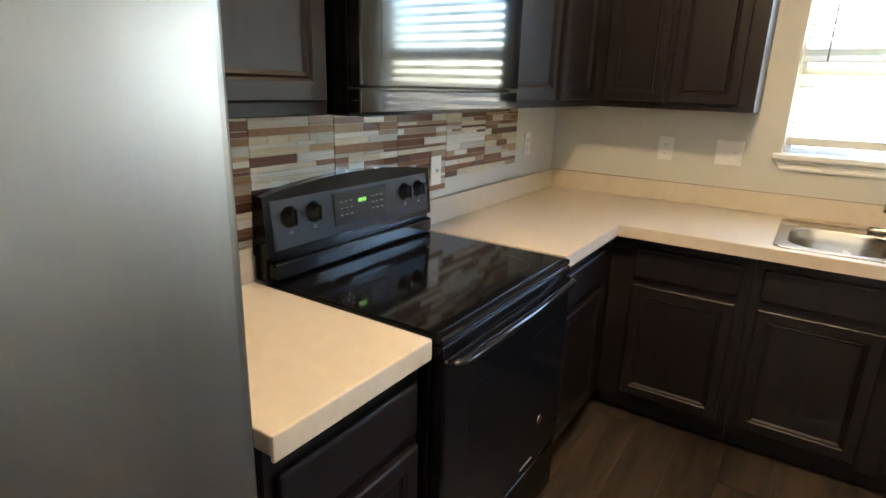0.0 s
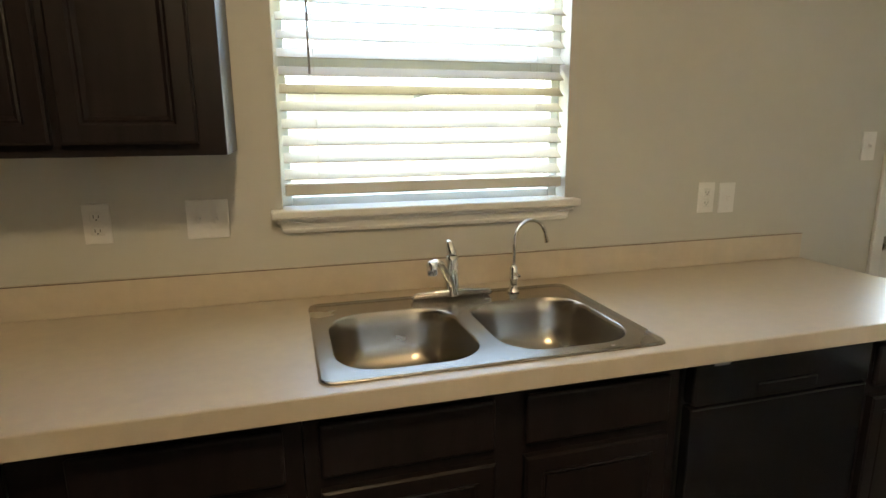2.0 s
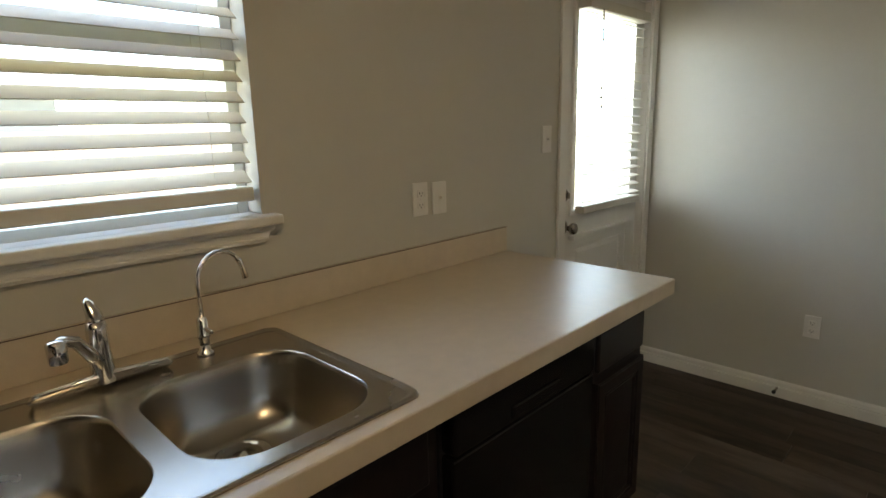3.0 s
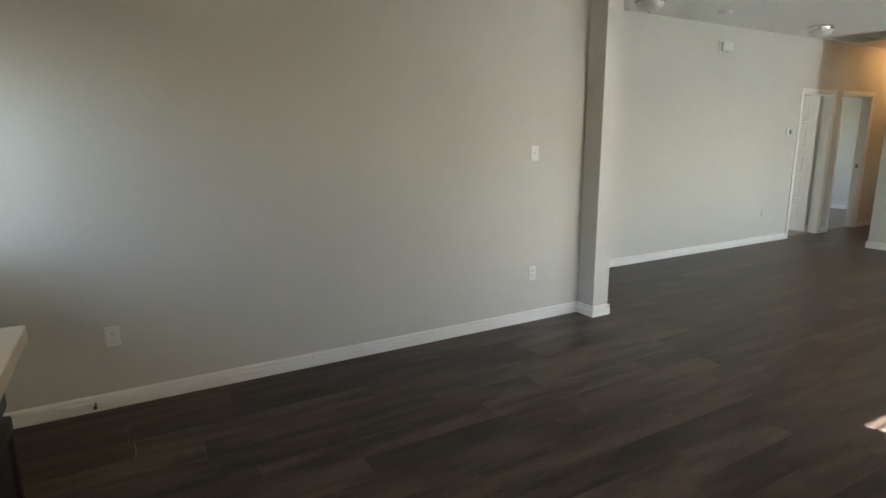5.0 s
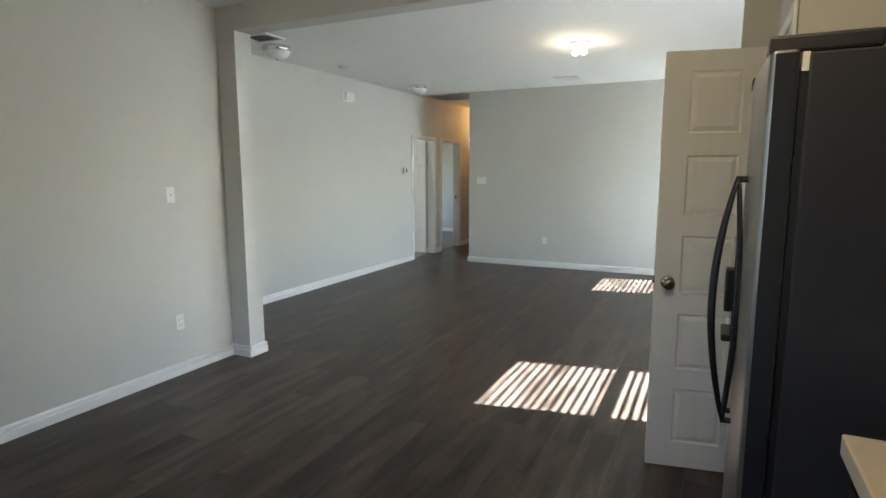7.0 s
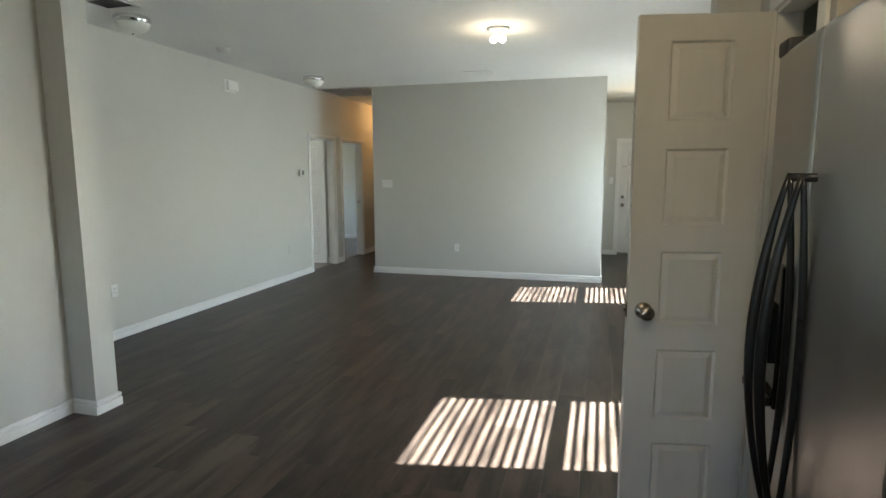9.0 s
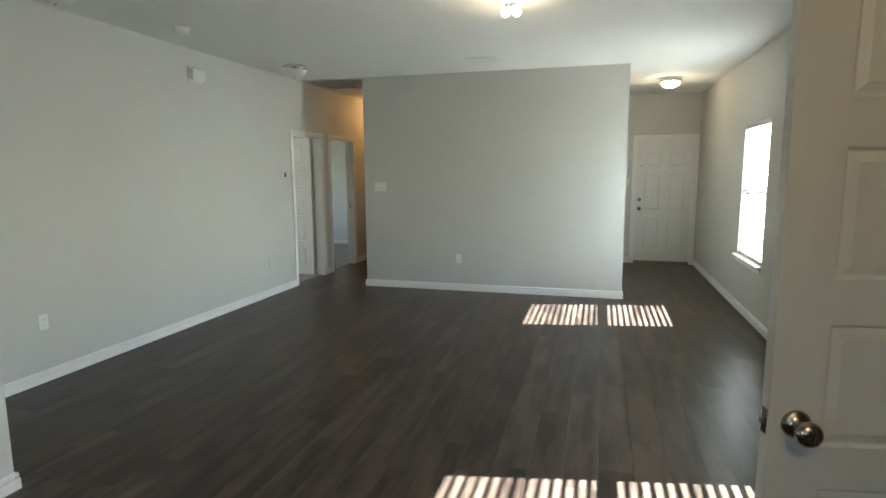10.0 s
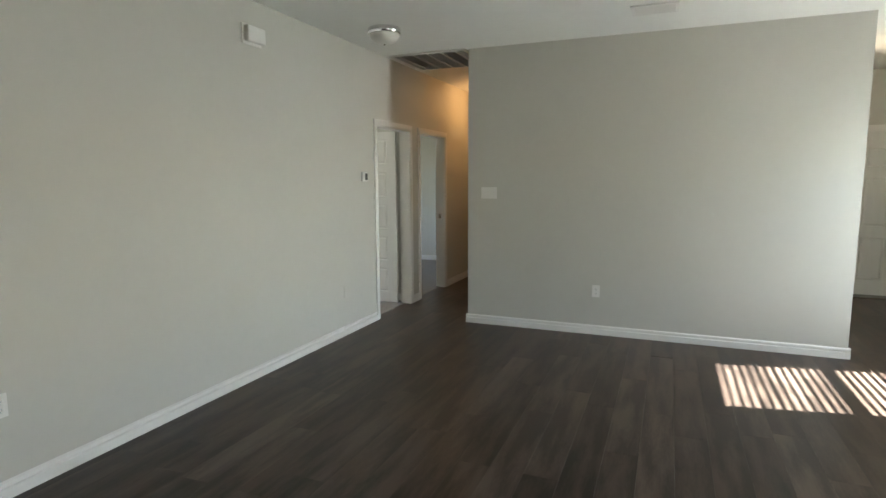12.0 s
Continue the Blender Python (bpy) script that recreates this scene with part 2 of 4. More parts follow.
def panel_leaf(w, h, t, xs, zs, cells, steps, back=True):
    """A door leaf from x 0 to w and z 0 to h; its front looks along -y."""
    bm = bmesh.new()
    panel_sheet(bm, [0, *xs, w], [0, *zs, h], cells, -t / 2, -1, steps)
    panel_sheet(bm, [0, *xs, w], [0, *zs, h], cells if back else (), t / 2, 1, steps)
    for a, b in (((0, 0), (w, 0)), ((w, 0), (w, h)), ((w, h), (0, h)), ((0, h), (0, 0))):
        vs = [bm.verts.new((a[0], -t / 2, a[1])), bm.verts.new((b[0], -t / 2, b[1])), bm.verts.new((b[0], t / 2, b[1])), bm.verts.new((a[0], t / 2, a[1]))]
        bm.faces.new(vs)
    bmesh.ops.remove_doubles(bm, verts=bm.verts, dist=0.0003)
    return bm


def wall_with(name, axis, a0, a1, b0, b1, z0, z1, openings, label):
    """A wall along x or y (a), with thickness b0 to b1 and openings (a0, a1, z0, z1) right through it."""
    bm = bmesh.new()

    def piece(p, q, u, v):
        if q - p > 1e-4 and v - u > 1e-4:
            if axis == "x":
                box(bm, p, q, b0, b1, u, v)
            else:
                box(bm, b0, b1, p, q, u, v)

    at = a0
    for p, q, u, v in sorted(openings):
        piece(at, p, z0, z1)
        piece(p, q, z0, u)
        piece(p, q, v, z1)
        at = q
    piece(at, a1, z0, z1)
    return structure(name, bm, WALL, label)


# ---- structure ----
H = 2.757
structure("floor", boxed(-4.6, 4.57, -0.12, 13.8, -0.12, -0.014), CARPET, "dark subfloor under wood-look vinyl planks", "floor")
structure("ceiling", boxed(-4.6, 4.57, -0.12, 13.8, H, H + 0.12), CEIL, "white textured plaster ceiling", "ceiling")
wall_with("wall_south", "x", -0.12, 4.57, -0.12, 0.0, -0.014, H, [(2.40, 3.345, 1.19, 2.09), (0.06, 0.90, -0.014, 2.05)], "greige painted kitchen wall with a window and back door")
wall_with("wall_west_dining", "y", 0.0, 4.285, -0.12, 0.0, -0.014, H, [], "plain greige painted dining wall")
wall_with("wall_stub_west", "x", -1.15, 0.185, 4.285, 4.45, -0.014, H, [], "greige stub wall ending in a square pillar")
wall_with("beam", "x", 0.185, 3.62, 4.285, 4.45, 2.575, H, [], "dropped greige ceiling beam between kitchen and living room")
wall_with("wall_stub_east", "x", 3.62, 4.45, 4.285, 4.45, -0.014, H, [], "greige stub wall beside the pantry")
wall_with("wall_pantry_side", "x", 3.78, 4.45, 3.47, 3.55, -0.014, H, [], "greige pantry side wall beside the refrigerator")
wall_with("wall_pantry_front", "y", 3.55, 4.285, 3.78, 3.86, -0.014, H, [(3.57, 4.03, -0.014, 2.085)], "greige pantry wall with a narrow doorway")
wall_with("wall_west_living", "y", 4.45, 13.6, -1.15, -1.03, -0.014, H, [(9.28, 10.07, -0.014, 2.04), (10.36, 11.17, -0.014, 2.04)], "pale greige living room wall with two doorways")
wall_with("wall_east", "y", 0.0, 12.35, 4.45, 4.57, -0.014, H, [(4.66, 5.62, 0.60, 2.03), (8.50, 9.46, 0.60, 2.03)], "greige painted wall with two windows")
wall_with("wall_north_entry", "x", 3.22, 4.57, 12.35, 12.47, -0.014, H, [(3.495, 4.385, -0.014, 2.05)], "greige entry wall with the front door")
wall_with("wall_end", "x", -0.10, 3.22, 9.50, 9.62, -0.014, H, [], "pale greige end wall of the living room, faintly scuffed")
wall_with("wall_hall_east", "y", 9.62, 13.6, -0.10, 0.02, -0.014, H, [], "greige hallway wall")
wall_with("wall_entry_west", "y", 9.62, 12.47, 3.10, 3.22, -0.014, H, [], "greige entry wall")
wall_with("wall_hall_end", "x", -1.15, 0.02, 13.6, 13.72, -0.014, H, [], "greige wall at the end of the hallway")
# both openings are unseen, cut only to let the two added lamps in
wall_with("wall_bedroom_west", "y", 8.6, 13.6, -4.5, -4.38, -0.014, H, [(9.0, 9.9, 0.7, 2.0), (11.35, 12.45, 0.7, 2.0)], "pale bedroom wall")
wall_with("wall_bedroom_south", "x", -4.38, -1.15, 8.6, 8.72, -0.014, H, [], "pale bedroom wall")
wall_with("wall_bedroom_mid", "x", -4.38, -1.15, 10.16, 10.26, -0.014, H, [], "pale wall between two bedrooms")
wall_with("wall_bedroom_north", "x", -4.38, -1.15, 13.48, 13.6, -0.014, H, [], "pale bedroom wall")
structure("carpet", boxed(-4.38, -1.10, 8.72, 13.48, -0.014, 0.006), CARPET, "grey carpet in the rooms off the hallway", "carpet")

BASE_PROFILE = [(0.0, 0.0), (0.0165, 0.0), (0.0165, 0.050), (0.0150, 0.055), (0.003, 0.056), (0.003, 0.064), (0.0125, 0.067), (0.0115, 0.080), (0.005, 0.088), (0.0, 0.090)]


def baseboard(a, b, out):
    """A moulded skirting from a to b (x, y); out is the way it stands off the wall."""
    bm = bmesh.new()
    d = (Vector((*b, 0)) - Vector((*a, 0))).normalized()
    o = Vector((*out, 0))
    ends = []
    for p in (Vector((*a, 0)), Vector((*b, 0))):
        ends.append([bm.verts.new(p + o * (u + 0.0005) + Vector((0, 0, z))) for u, z in BASE_PROFILE])
    for i in range(len(BASE_PROFILE) - 1):
        bm.faces.new((ends[0][i], ends[0][i + 1], ends[1][i + 1], ends[1][i]))
    bm.faces.new(ends[0])
    bm.faces.new(ends[1])
    return structure("baseboard", bm, TRIM, "white moulded baseboard along the wall", "baseboard")


T = 0.017
baseboard((0, 0.001), (0, 4.285), (1, 0))
baseboard((T, 4.285), (0.185 + T, 4.285), (0, -1))
baseboard((0.185, 4.285), (0.185, 4.45), (1, 0))
baseboard((-1.03, 4.45), (0.185 + T, 4.45), (0, 1))
baseboard((-1.03, 4.45 + T), (-1.03, 9.222), (1, 0))
baseboard((-1.03, 10.128), (-1.03, 10.302), (1, 0))
baseboard((-1.03, 11.228), (-1.03, 13.6), (1, 0))
baseboard((-0.10 - T, 9.50), (3.22 + T, 9.50), (0, -1))
baseboard((-0.10, 9.50), (-0.10, 13.6), (-1, 0))
baseboard((3.22, 9.50), (3.22, 12.35), (1, 0))
baseboard((4.45, 4.45), (4.45, 12.35), (-1, 0))
baseboard((3.62, 4.45), (4.45, 4.45), (0, 1))
baseboard((3.62, 4.285), (3.62, 4.45), (-1, 0))
baseboard((3.62 - T, 4.285), (3.78, 4.285), (0, -1))
baseboard((3.22 + T, 12.35), (3.437, 12.35), (0, -1))
baseboard((0.958, 0.0), (1.38, 0.0), (0, 1))
baseboard((-4.38, 10.16), (-1.15, 10.16), (0, -1))
baseboard((-4.38, 8.72), (-4.38, 13.48), (1, 0))
baseboard((-4.38, 13.48), (-1.15, 13.48), (0, -1))


def casing(m, w, h, depth, label, sides=(True, True)):
    """Door trim round an opening 0..w wide and h high in the plane y = 0, facing -y, with the jamb lining behind it."""
    ob = thing("trim", label, "door trim", kind="structure")
    c, t = 0.058, 0.016
    if sides[0]:
        part("side_trim", boxed(-c, 0, -t, -0.001, 0, h, bevel=0.004), TRIM, ob)
    if sides[1]:
        part("side_trim", boxed(w, w + c, -t, -0.001, 0, h, bevel=0.004), TRIM, ob)
    part("head_trim", boxed(-c if sides[0] else 0, w + c if sides[1] else w, -t, -0.001, h, h + c, bevel=0.004), TRIM, ob)
    part("jamb", boxed(0.0005, 0.014, -0.004, depth, 0, h - 0.014), TRIM, ob)
    part("jamb", boxed(w - 0.014, w - 0.0005, -0.004, depth, 0, h - 0.014), TRIM, ob)
    part("head_jamb", boxed(0.0005, w - 0.0005, -0.004, depth, h - 0.014, h - 0.0005), TRIM, ob)
    return place(ob, m)


casing(pose(-1.03, 9.28, 0, 0, 0, 90), 0.79, 2.04, 0.12, "white painted door trim round a bedroom doorway")
casing(pose(-1.03, 10.36, 0, 0, 0, 90), 0.81, 2.04, 0.12, "white painted door trim round a hallway doorway")
casing(pose(3.495, 12.35, 0), 0.89, 2.05, 0.12, "white painted trim round the front door")
casing(pose(0.90, 0.0, 0, 0, 0, 180), 0.84, 2.05, 0.12, "white painted trim round the back door")
casing(pose(3.78, 4.03, 0, 0, 0, -90), 0.46, 2.085, 0.08, "white painted trim round the pantry doorway")

# ---- windows and blinds ----


def window_unit(name, m, w, h, label, stool=True, deep=0.12):
    """A vinyl sash window in an opening 0..w, 0..h; the room is towards -y, the wall's inner face at y = 0."""
    ob = thing(name, label, "window", kind="structure")
    f, y0, y1 = 0.032, deep - 0.05, deep - 0.005
    part("window_frame", boxed(0, f, y0, y1, 0, h, bevel=0.003), VINYL, ob)
    part("window_frame", boxed(w - f, w, y0, y1, 0, h, bevel=0.003), VINYL, ob)
    part("window_frame", boxed(f, w - f, y0, y1, 0, f, bevel=0.003), VINYL, ob)
    part("window_frame", boxed(f, w - f, y0, y1, h - f, h, bevel=0.003), VINYL, ob)
    part("meeting_rail", boxed(f, w - f, y0 + 0.004, y1 - 0.004, h * 0.5 - 0.034, h * 0.5 + 0.034, bevel=0.003), VINYL, ob)
    for a, b in ((f, h * 0.5 - 0.034), (h * 0.5 + 0.034, h - f)):
        pane = part("pane", boxed(f, w - f, y0 + 0.02, y0 + 0.024, a, b), GLASS, ob, "clear window pane")
        pane.visible_shadow = False
    if stool:
        bm = boxed(-0.035, w + 0.035, -0.055, -0.002, -0.020, 0.006, bevel=0.006)
        box(bm, 0.001, w - 0.001, -0.002, y0 - 0.002, 0.0005, 0.0055)
        part("window_sill", bm, TRIM, ob, "white painted window sill")
        bm = boxed(-0.022, w + 0.022, -0.018, -0.001, -0.068, -0.021, bevel=0.004)
        for v in bm.verts:
            if v.co.z < -0.05:
                v.co.x += 0.022 if v.co.x < w / 2 else -0.022
        box(bm, -0.022, w + 0.022, -0.030, -0.017, -0.036, -0.0205, bevel=0.006, seg=3)
        box(bm, -0.004, w + 0.004, -0.0215, -0.016, -0.062, -0.054, bevel=0.0025)
        part("apron", bm, TRIM, ob)
    return place(ob, m)


def blind(m, w, drop, tilt, label, pitch=0.051, slat=0.05, wand=True, bottom=0.03, y=0.035, cords=(0.12, 0.88), white=SLAT):
    """A slatted blind hung inside an opening 0..w from z = 0 down; the room is towards -y."""
    ob = thing("window_blind", label, "window blind", group="window blinds")
    part("headrail", boxed(0.006, w - 0.006, y - 0.035, y + 0.03, -0.048, -0.002, bevel=0.004), white, ob, "white valance")
    n = int((drop - 0.055 - bottom) / pitch)
    one = boxed(0.012, w - 0.012, -slat / 2, slat / 2, -0.0014, 0.0014)
    first = None
    for i in range(n):
        z = -0.055 - pitch * (i + 0.5)
        if first is None:
            first = part("slat", one, white, ob)
            s = first
        else:
            s = new("slat", first.data)
            s.parent = ob
        s.matrix_basis = pose(0, y, z, tilt, 0, 0)
    zb = -0.055 - pitch * n - 0.012
    part("bottom_rail", boxed(0.010, w - 0.010, y - 0.025, y + 0.025, zb - 0.026, zb + 0.011, bevel=0.005), SLAT, ob)
    for fr in cords:
        for dy in (-0.026, 0.026):
            part("cord", boxed(w * fr - 0.0006, w * fr + 0.0006, y + dy - 0.0005, y + dy + 0.0005, zb, -0.06), SLAT, ob)
    if wand:
        bm = bmesh.new()
        tube(bm, [(0.10, y - 0.045, -0.05), (0.10, y - 0.047, -0.3), (0.10, y - 0.047, -0.50)], 0.0035, 8)
        part("wand", bm, material("clear_wand", (0.34, 0.32, 0.29), 0.2), ob, "thin tilt wand")
    return place(ob, m)


window_unit("window_1", pose(4.45, 9.46, 0.60, 0, 0, -90), 0.96, 1.43, "white vinyl window flooded with daylight beside the entry")
window_unit("window_2", pose(4.45, 5.62, 0.60, 0, 0, -90), 0.96, 1.43, "white vinyl window flooded with daylight in the living room")
window_unit("window_3", pose(3.345, 0.0, 1.19, 0, 0, 180), 0.945, 0.90, "white vinyl window over the kitchen sink")
blind(pose(4.45, 9.46, 2.03, 0, 0, -90), 0.96, 1.43, 19, "white slatted blind, open, in a sunlit window", wand=False, white=WHITESLAT)
blind(pose(4.45, 5.62, 2.03, 0, 0, -90), 0.96, 1.43, 19, "white slatted blind, open, in a sunlit window", wand=False, white=WHITESLAT)
blind(pose(3.345, 0.0, 2.09, 0, 0, 180), 0.945, 0.90, 35, "cream slatted blind, open, over the kitchen sink", bottom=0.055)

# ---- doors ----


def knob_set(parent, x, z, t, mat=NICKEL, far=True):
    """A round knob on a rose on the faces of a leaf of thickness t, at x, z."""
    for s in (-1, 1) if far else (-1,):
        m = pose(x, s * t / 2, z, 90 if s < 0 else -90)
        part("door_knob", lathed([(0.0, 0.0), (0.033, 0.0), (0.033, 0.004), (0.024, 0.010), (0.012, 0.014), (0.011, 0.030), (0.018, 0.036), (0.027, 0.046), (0.029, 0.056), (0.024, 0.066), (0.012, 0.071), (0.0, 0.072)], m), mat, parent, "satin nickel knob")


def deadbolt(parent, x, z, t, mat=NICKEL):
    m = pose(x, -t / 2, z, 90)
    part("deadbolt", lathed([(0.0, 0.0), (0.030, 0.0), (0.030, 0.006), (0.024, 0.014), (0.018, 0.017), (0.0, 0.018)], m), mat, parent, "satin nickel deadbolt")
    part("thumb_turn", boxed(x - 0.004, x + 0.004, -t / 2 - 0.032, -t / 2 - 0.016, z - 0.014, z + 0.014, bevel=0.003), mat, parent)


RAISED = [(0.007, -0.009), (0.004, 0.0), (0.020, 0.007)]


def five_panel_door(w, h, label, knob_x):
    rail = (h - 0.02 - 5 * 0.285) / 6
    zs, cells, z = [], [], 0.06
    for i in range(5):
        zs += [z + rail, z + rail + 0.285]
        z += rail + 0.285
    zs = [round(v - 0.03, 4) for v in zs]
    bm = panel_leaf(w, h, 0.035, [0.116, w - 0.120], zs, [(1, 1 + 2 * i) for i in range(5)], RAISED)
    ob = thing("door", label, "door")
    leaf = part("leaf", bm, DOORW, ob)
    knob_set(leaf, knob_x, 0.962, 0.035)
    return ob


pantry = five_panel_door(0.462, 2.062, "white five-panel pantry door standing open", 0.06)
part("latch_plate", boxed(-0.0015, 0.002, -0.012, 0.012, 0.932, 0.992), NICKEL, pantry)
part("latch", boxed(-0.010, -0.001, -0.007, 0.007, 0.954, 0.970, bevel=0.002), NICKEL, pantry)
place(pantry, pose(3.296, 3.92, 0.008, 0, 0, 10.8))

bed_door = five_panel_door(0.75, 2.02, "white five-panel bedroom door standing open", 0.69)
place(bed_door, pose(-1.182, 10.03, 0.012, 0, 0, 180 + 2))
for z in (0.25, 1.0, 1.75):
    part("hinge", boxed(-0.030, 0.004, -0.026, -0.012, z, z + 0.09, bevel=0.002), PLATE, bed_door, "white painted hinge")
bm = boxed(-1.115, -1.075, 11.151, 11.1555, 0.95, 1.01, bevel=0.0015)
tagged(link_mesh("strike_plate", bm, NICKEL), "satin nickel strike plate let into a door jamb", "strike plate")
hall_door = five_panel_door(0.77, 2.02, "white five-panel hallway door standing open", 0.71)
place(hall_door, pose(-1.165, 10.395, 0.012, 0, 0, 178))


def front_door():
    w, h = 0.862, 2.03
    xs = [0.12, 0.37, 0.49, 0.74]
    zs = [0.22, 0.74, 0.88, 1.46, 1.60, 1.82]
    cells = [(i, j) for i in (1, 3) for j in (1, 3, 5)]
    ob = thing("front_door", "white six-panel steel front door, closed", "door")
    leaf = part("leaf", panel_leaf(w, h, 0.044, xs, zs, cells, RAISED), DOORW, ob)
    knob_set(leaf, 0.06, 0.90, 0.044, far=False)
    deadbolt(leaf, 0.06, 1.05, 0.044)
    part("peephole", lathed([(0, 0), (0.008, 0), (0.008, 0.004), (0.004, 0.005), (0, 0.004)], pose(0.43, -0.022, 1.52, 90)), NICKEL, leaf)
    bm = boxed(0.055, 0.115, -0.030, -0.022, 1.60, 1.608, bevel=0.002)
    box(bm, 0.055, 0.066, -0.034, -0.022, 1.592, 1.616, bevel=0.002)
    part("door_chain_guard", bm, NICKEL, leaf)
    part("sweep", boxed(0.0, w, -0.026, 0.024, -0.008, 0.03, bevel=0.003), material("door_sweep", (0.2, 0.19, 0.18), 0.6), ob)
    place(ob, pose(3.509, 12.40, 0.012))
    bm = boxed(3.509, 4.371, 12.335, 12.46, 0.001, 0.011, bevel=0.003)
    structure("threshold", bm, NICKEL, "metal threshold under the front door", "threshold")


front_door()


def back_door():
    w, h, t = 0.808, 2.03, 0.044
    ob = thing("back_door", "white half-glass back door with a blind, closed", "door")
    bm = bmesh.new()
    gx0, gx1, gz0, gz1 = 0.115, 0.695, 1.00, 1.91
    box(bm, 0, gx0, -t / 2, t / 2, 0, h)
    box(bm, gx1, w, -t / 2, t / 2, 0, h)
    box(bm, gx0, gx1, -t / 2, t / 2, gz1, h)
    box(bm, gx0, gx1, -t / 2, t / 2, 0, 0.10)
    box(bm, gx0, gx1, -t / 2, t / 2, 0.86, gz0)
    leaf = part("leaf", bm, DOORW, ob)
    part("lower_panel", panel_leaf(gx1 - gx0, 0.76, t - 0.008, [0.05, 0.53], [0.06, 0.70], [(1, 1)], RAISED), DOORW, ob).matrix_basis = pose(gx0, 0, 0.10)
    bm = bmesh.new()
    for a in ((gx0 - 0.03, gx0 + 0.005, gz0 - 0.03, gz1 + 0.03), (gx1 - 0.005, gx1 + 0.03, gz0 - 0.03, gz1 + 0.03)):
        box(bm, a[0], a[1], -t / 2 - 0.014, -t / 2, a[2], a[3], bevel=0.004)
    box(bm, gx0 + 0.005, gx1 - 0.005, -t / 2 - 0.014, -t / 2, gz0 - 0.03, gz0 + 0.005, bevel=0.004)
    box(bm, gx0 + 0.005, gx1 - 0.005, -t / 2 - 0.014, -t / 2, gz1 - 0.005, gz1 + 0.03, bevel=0.004)
    part("glass_frame", bm, DOORW, ob)
    pane = part("pane", boxed(gx0, gx1, -0.004, 0.004, gz0, gz1), GLASS, ob, "clear glass pane")
    pane.visible_shadow = False
    part("ledge", boxed(gx0 - 0.02, gx1 + 0.02, -t / 2 - 0.03, -t / 2, 0.85, 0.875, bevel=0.005), DOORW, ob)
    knob_set(leaf, 0.045, 0.92, t, far=False)
    deadbolt(leaf, 0.045, 1.075, t)
    place(ob, pose(0.884, -0.055, 0.01, 0, 0, 180))


back_door()
blind(pose(0.785, -0.033, 1.965, 0, 0, 180), 0.62, 0.97, 14, "white slatted blind on the back door glass", pitch=0.044, slat=0.045, y=-0.045, bottom=0.0)

# ---- kitchen cabinets, facing -y in their own space, front of the body at y = 0 ----
SHAKER = [(0.005, 0.004), (0.036, 0.0), (0.006, -0.005), (0.005, 0.002), (0.009, -0.007)]


def cabinet(name, m, w, h, d, doors, drawers, label, toe=0.10, skin=CAB, hollow=False):
    ob = thing(name, label, "cabinet", group="kitchen cabinets")
    if hollow:
        bm = boxed(0.0008, w - 0.0008, 0.0, 0.0045, toe, h, bevel=0.0008)
        part("side_panel", boxed(0.0008, 0.017, 0.0045, d, toe, h), skin, ob)
        part("side_panel", boxed(w - 0.017, w - 0.0008, 0.0045, d, toe, h), skin, ob)
        part("back_panel", boxed(0.017, w - 0.017, d - 0.008, d, toe, h), skin, ob)
        part("bottom_panel", boxed(0.017, w - 0.017, 0.0045, d - 0.008, toe, toe + 0.016), skin, ob)
    else:
        bm = boxed(0.0008, w - 0.0008, 0.0, d, toe, h, bevel=0.0015)
    if toe:
        box(bm, 0.0008, w - 0.0008, 0.075, d, 0.0, toe)
    part("body", bm, skin, ob)
    for x0, x1, z0, z1 in doors:
        p = part("cabinet_door", panel_leaf(x1 - x0, z1 - z0, 0.019, [0.001, x1 - x0 - 0.001], [0.001, z1 - z0 - 0.001], [(1, 1)], SHAKER, back=False), skin, ob)
        p.matrix_basis = pose(x0, -0.0105, z0)
    for x0, x1, z0, z1 in drawers:
        bm = boxed(x0, x1, -0.019, -0.001, z0, z1, bevel=0.009, seg=3)
        part("drawer_front", bm, skin, ob)
    return place(ob, m)


FY, FX = 0.622, 3.878
cabinet("base_cabinet", pose(3.877, FY, 0, 0, 0, 180), 0.547, 0.874, 0.60, [(0.102, 0.507, 0.135, 0.655)], [(0.102, 0.507, 0.685, 0.815)], "espresso wood base cabinet with a drawer under the corner worktop")
cabinet("sink_cabinet", pose(3.33, FY, 0, 0, 0, 180), 0.95, 0.874, 0.60, [(0.032, 0.437, 0.135, 0.655), (0.513, 0.913, 0.135, 0.655)], [(0.032, 0.437, 0.685, 0.815), (0.513, 0.913, 0.685, 0.815)], "espresso wood sink base cabinet with two doors", hollow=True)
cabinet("base_cabinet", pose(1.74, FY, 0, 0, 0, 180), 0.345, 0.874, 0.60, [(0.02, 0.325, 0.135, 0.655)], [(0.02, 0.325, 0.685, 0.815)], "narrow espresso wood base cabinet at the worktop's end")
cabinet("base_cabinet", pose(FX, 1.282, 0, 0, 0, -90), 0.659, 0.874, 0.555, [(0.02, 0.515, 0.135, 0.655)], [(0.02, 0.515, 0.685, 0.815)], "espresso wood base cabinet beside the range")
cabinet("base_cabinet", pose(FX, 2.495, 0, 0, 0, -90), 0.43, 0.874, 0.555, [(0.02, 0.41, 0.135, 0.655)], [(0.02, 0.41, 0.685, 0.815)], "espresso wood base cabinet between range and refrigerator")
UB, UT = 1.372, 2.28
cabinet("wall_cabinet", pose(4.175, 0.311, UB, 0, 0, 180), 0.715, UT - UB, 0.31, [(0.085, 0.355, 0.028, 0.88), (0.375, 0.655, 0.028, 0.88)], [], "espresso wood wall cabinet with two doors beside the window", toe=0.0)
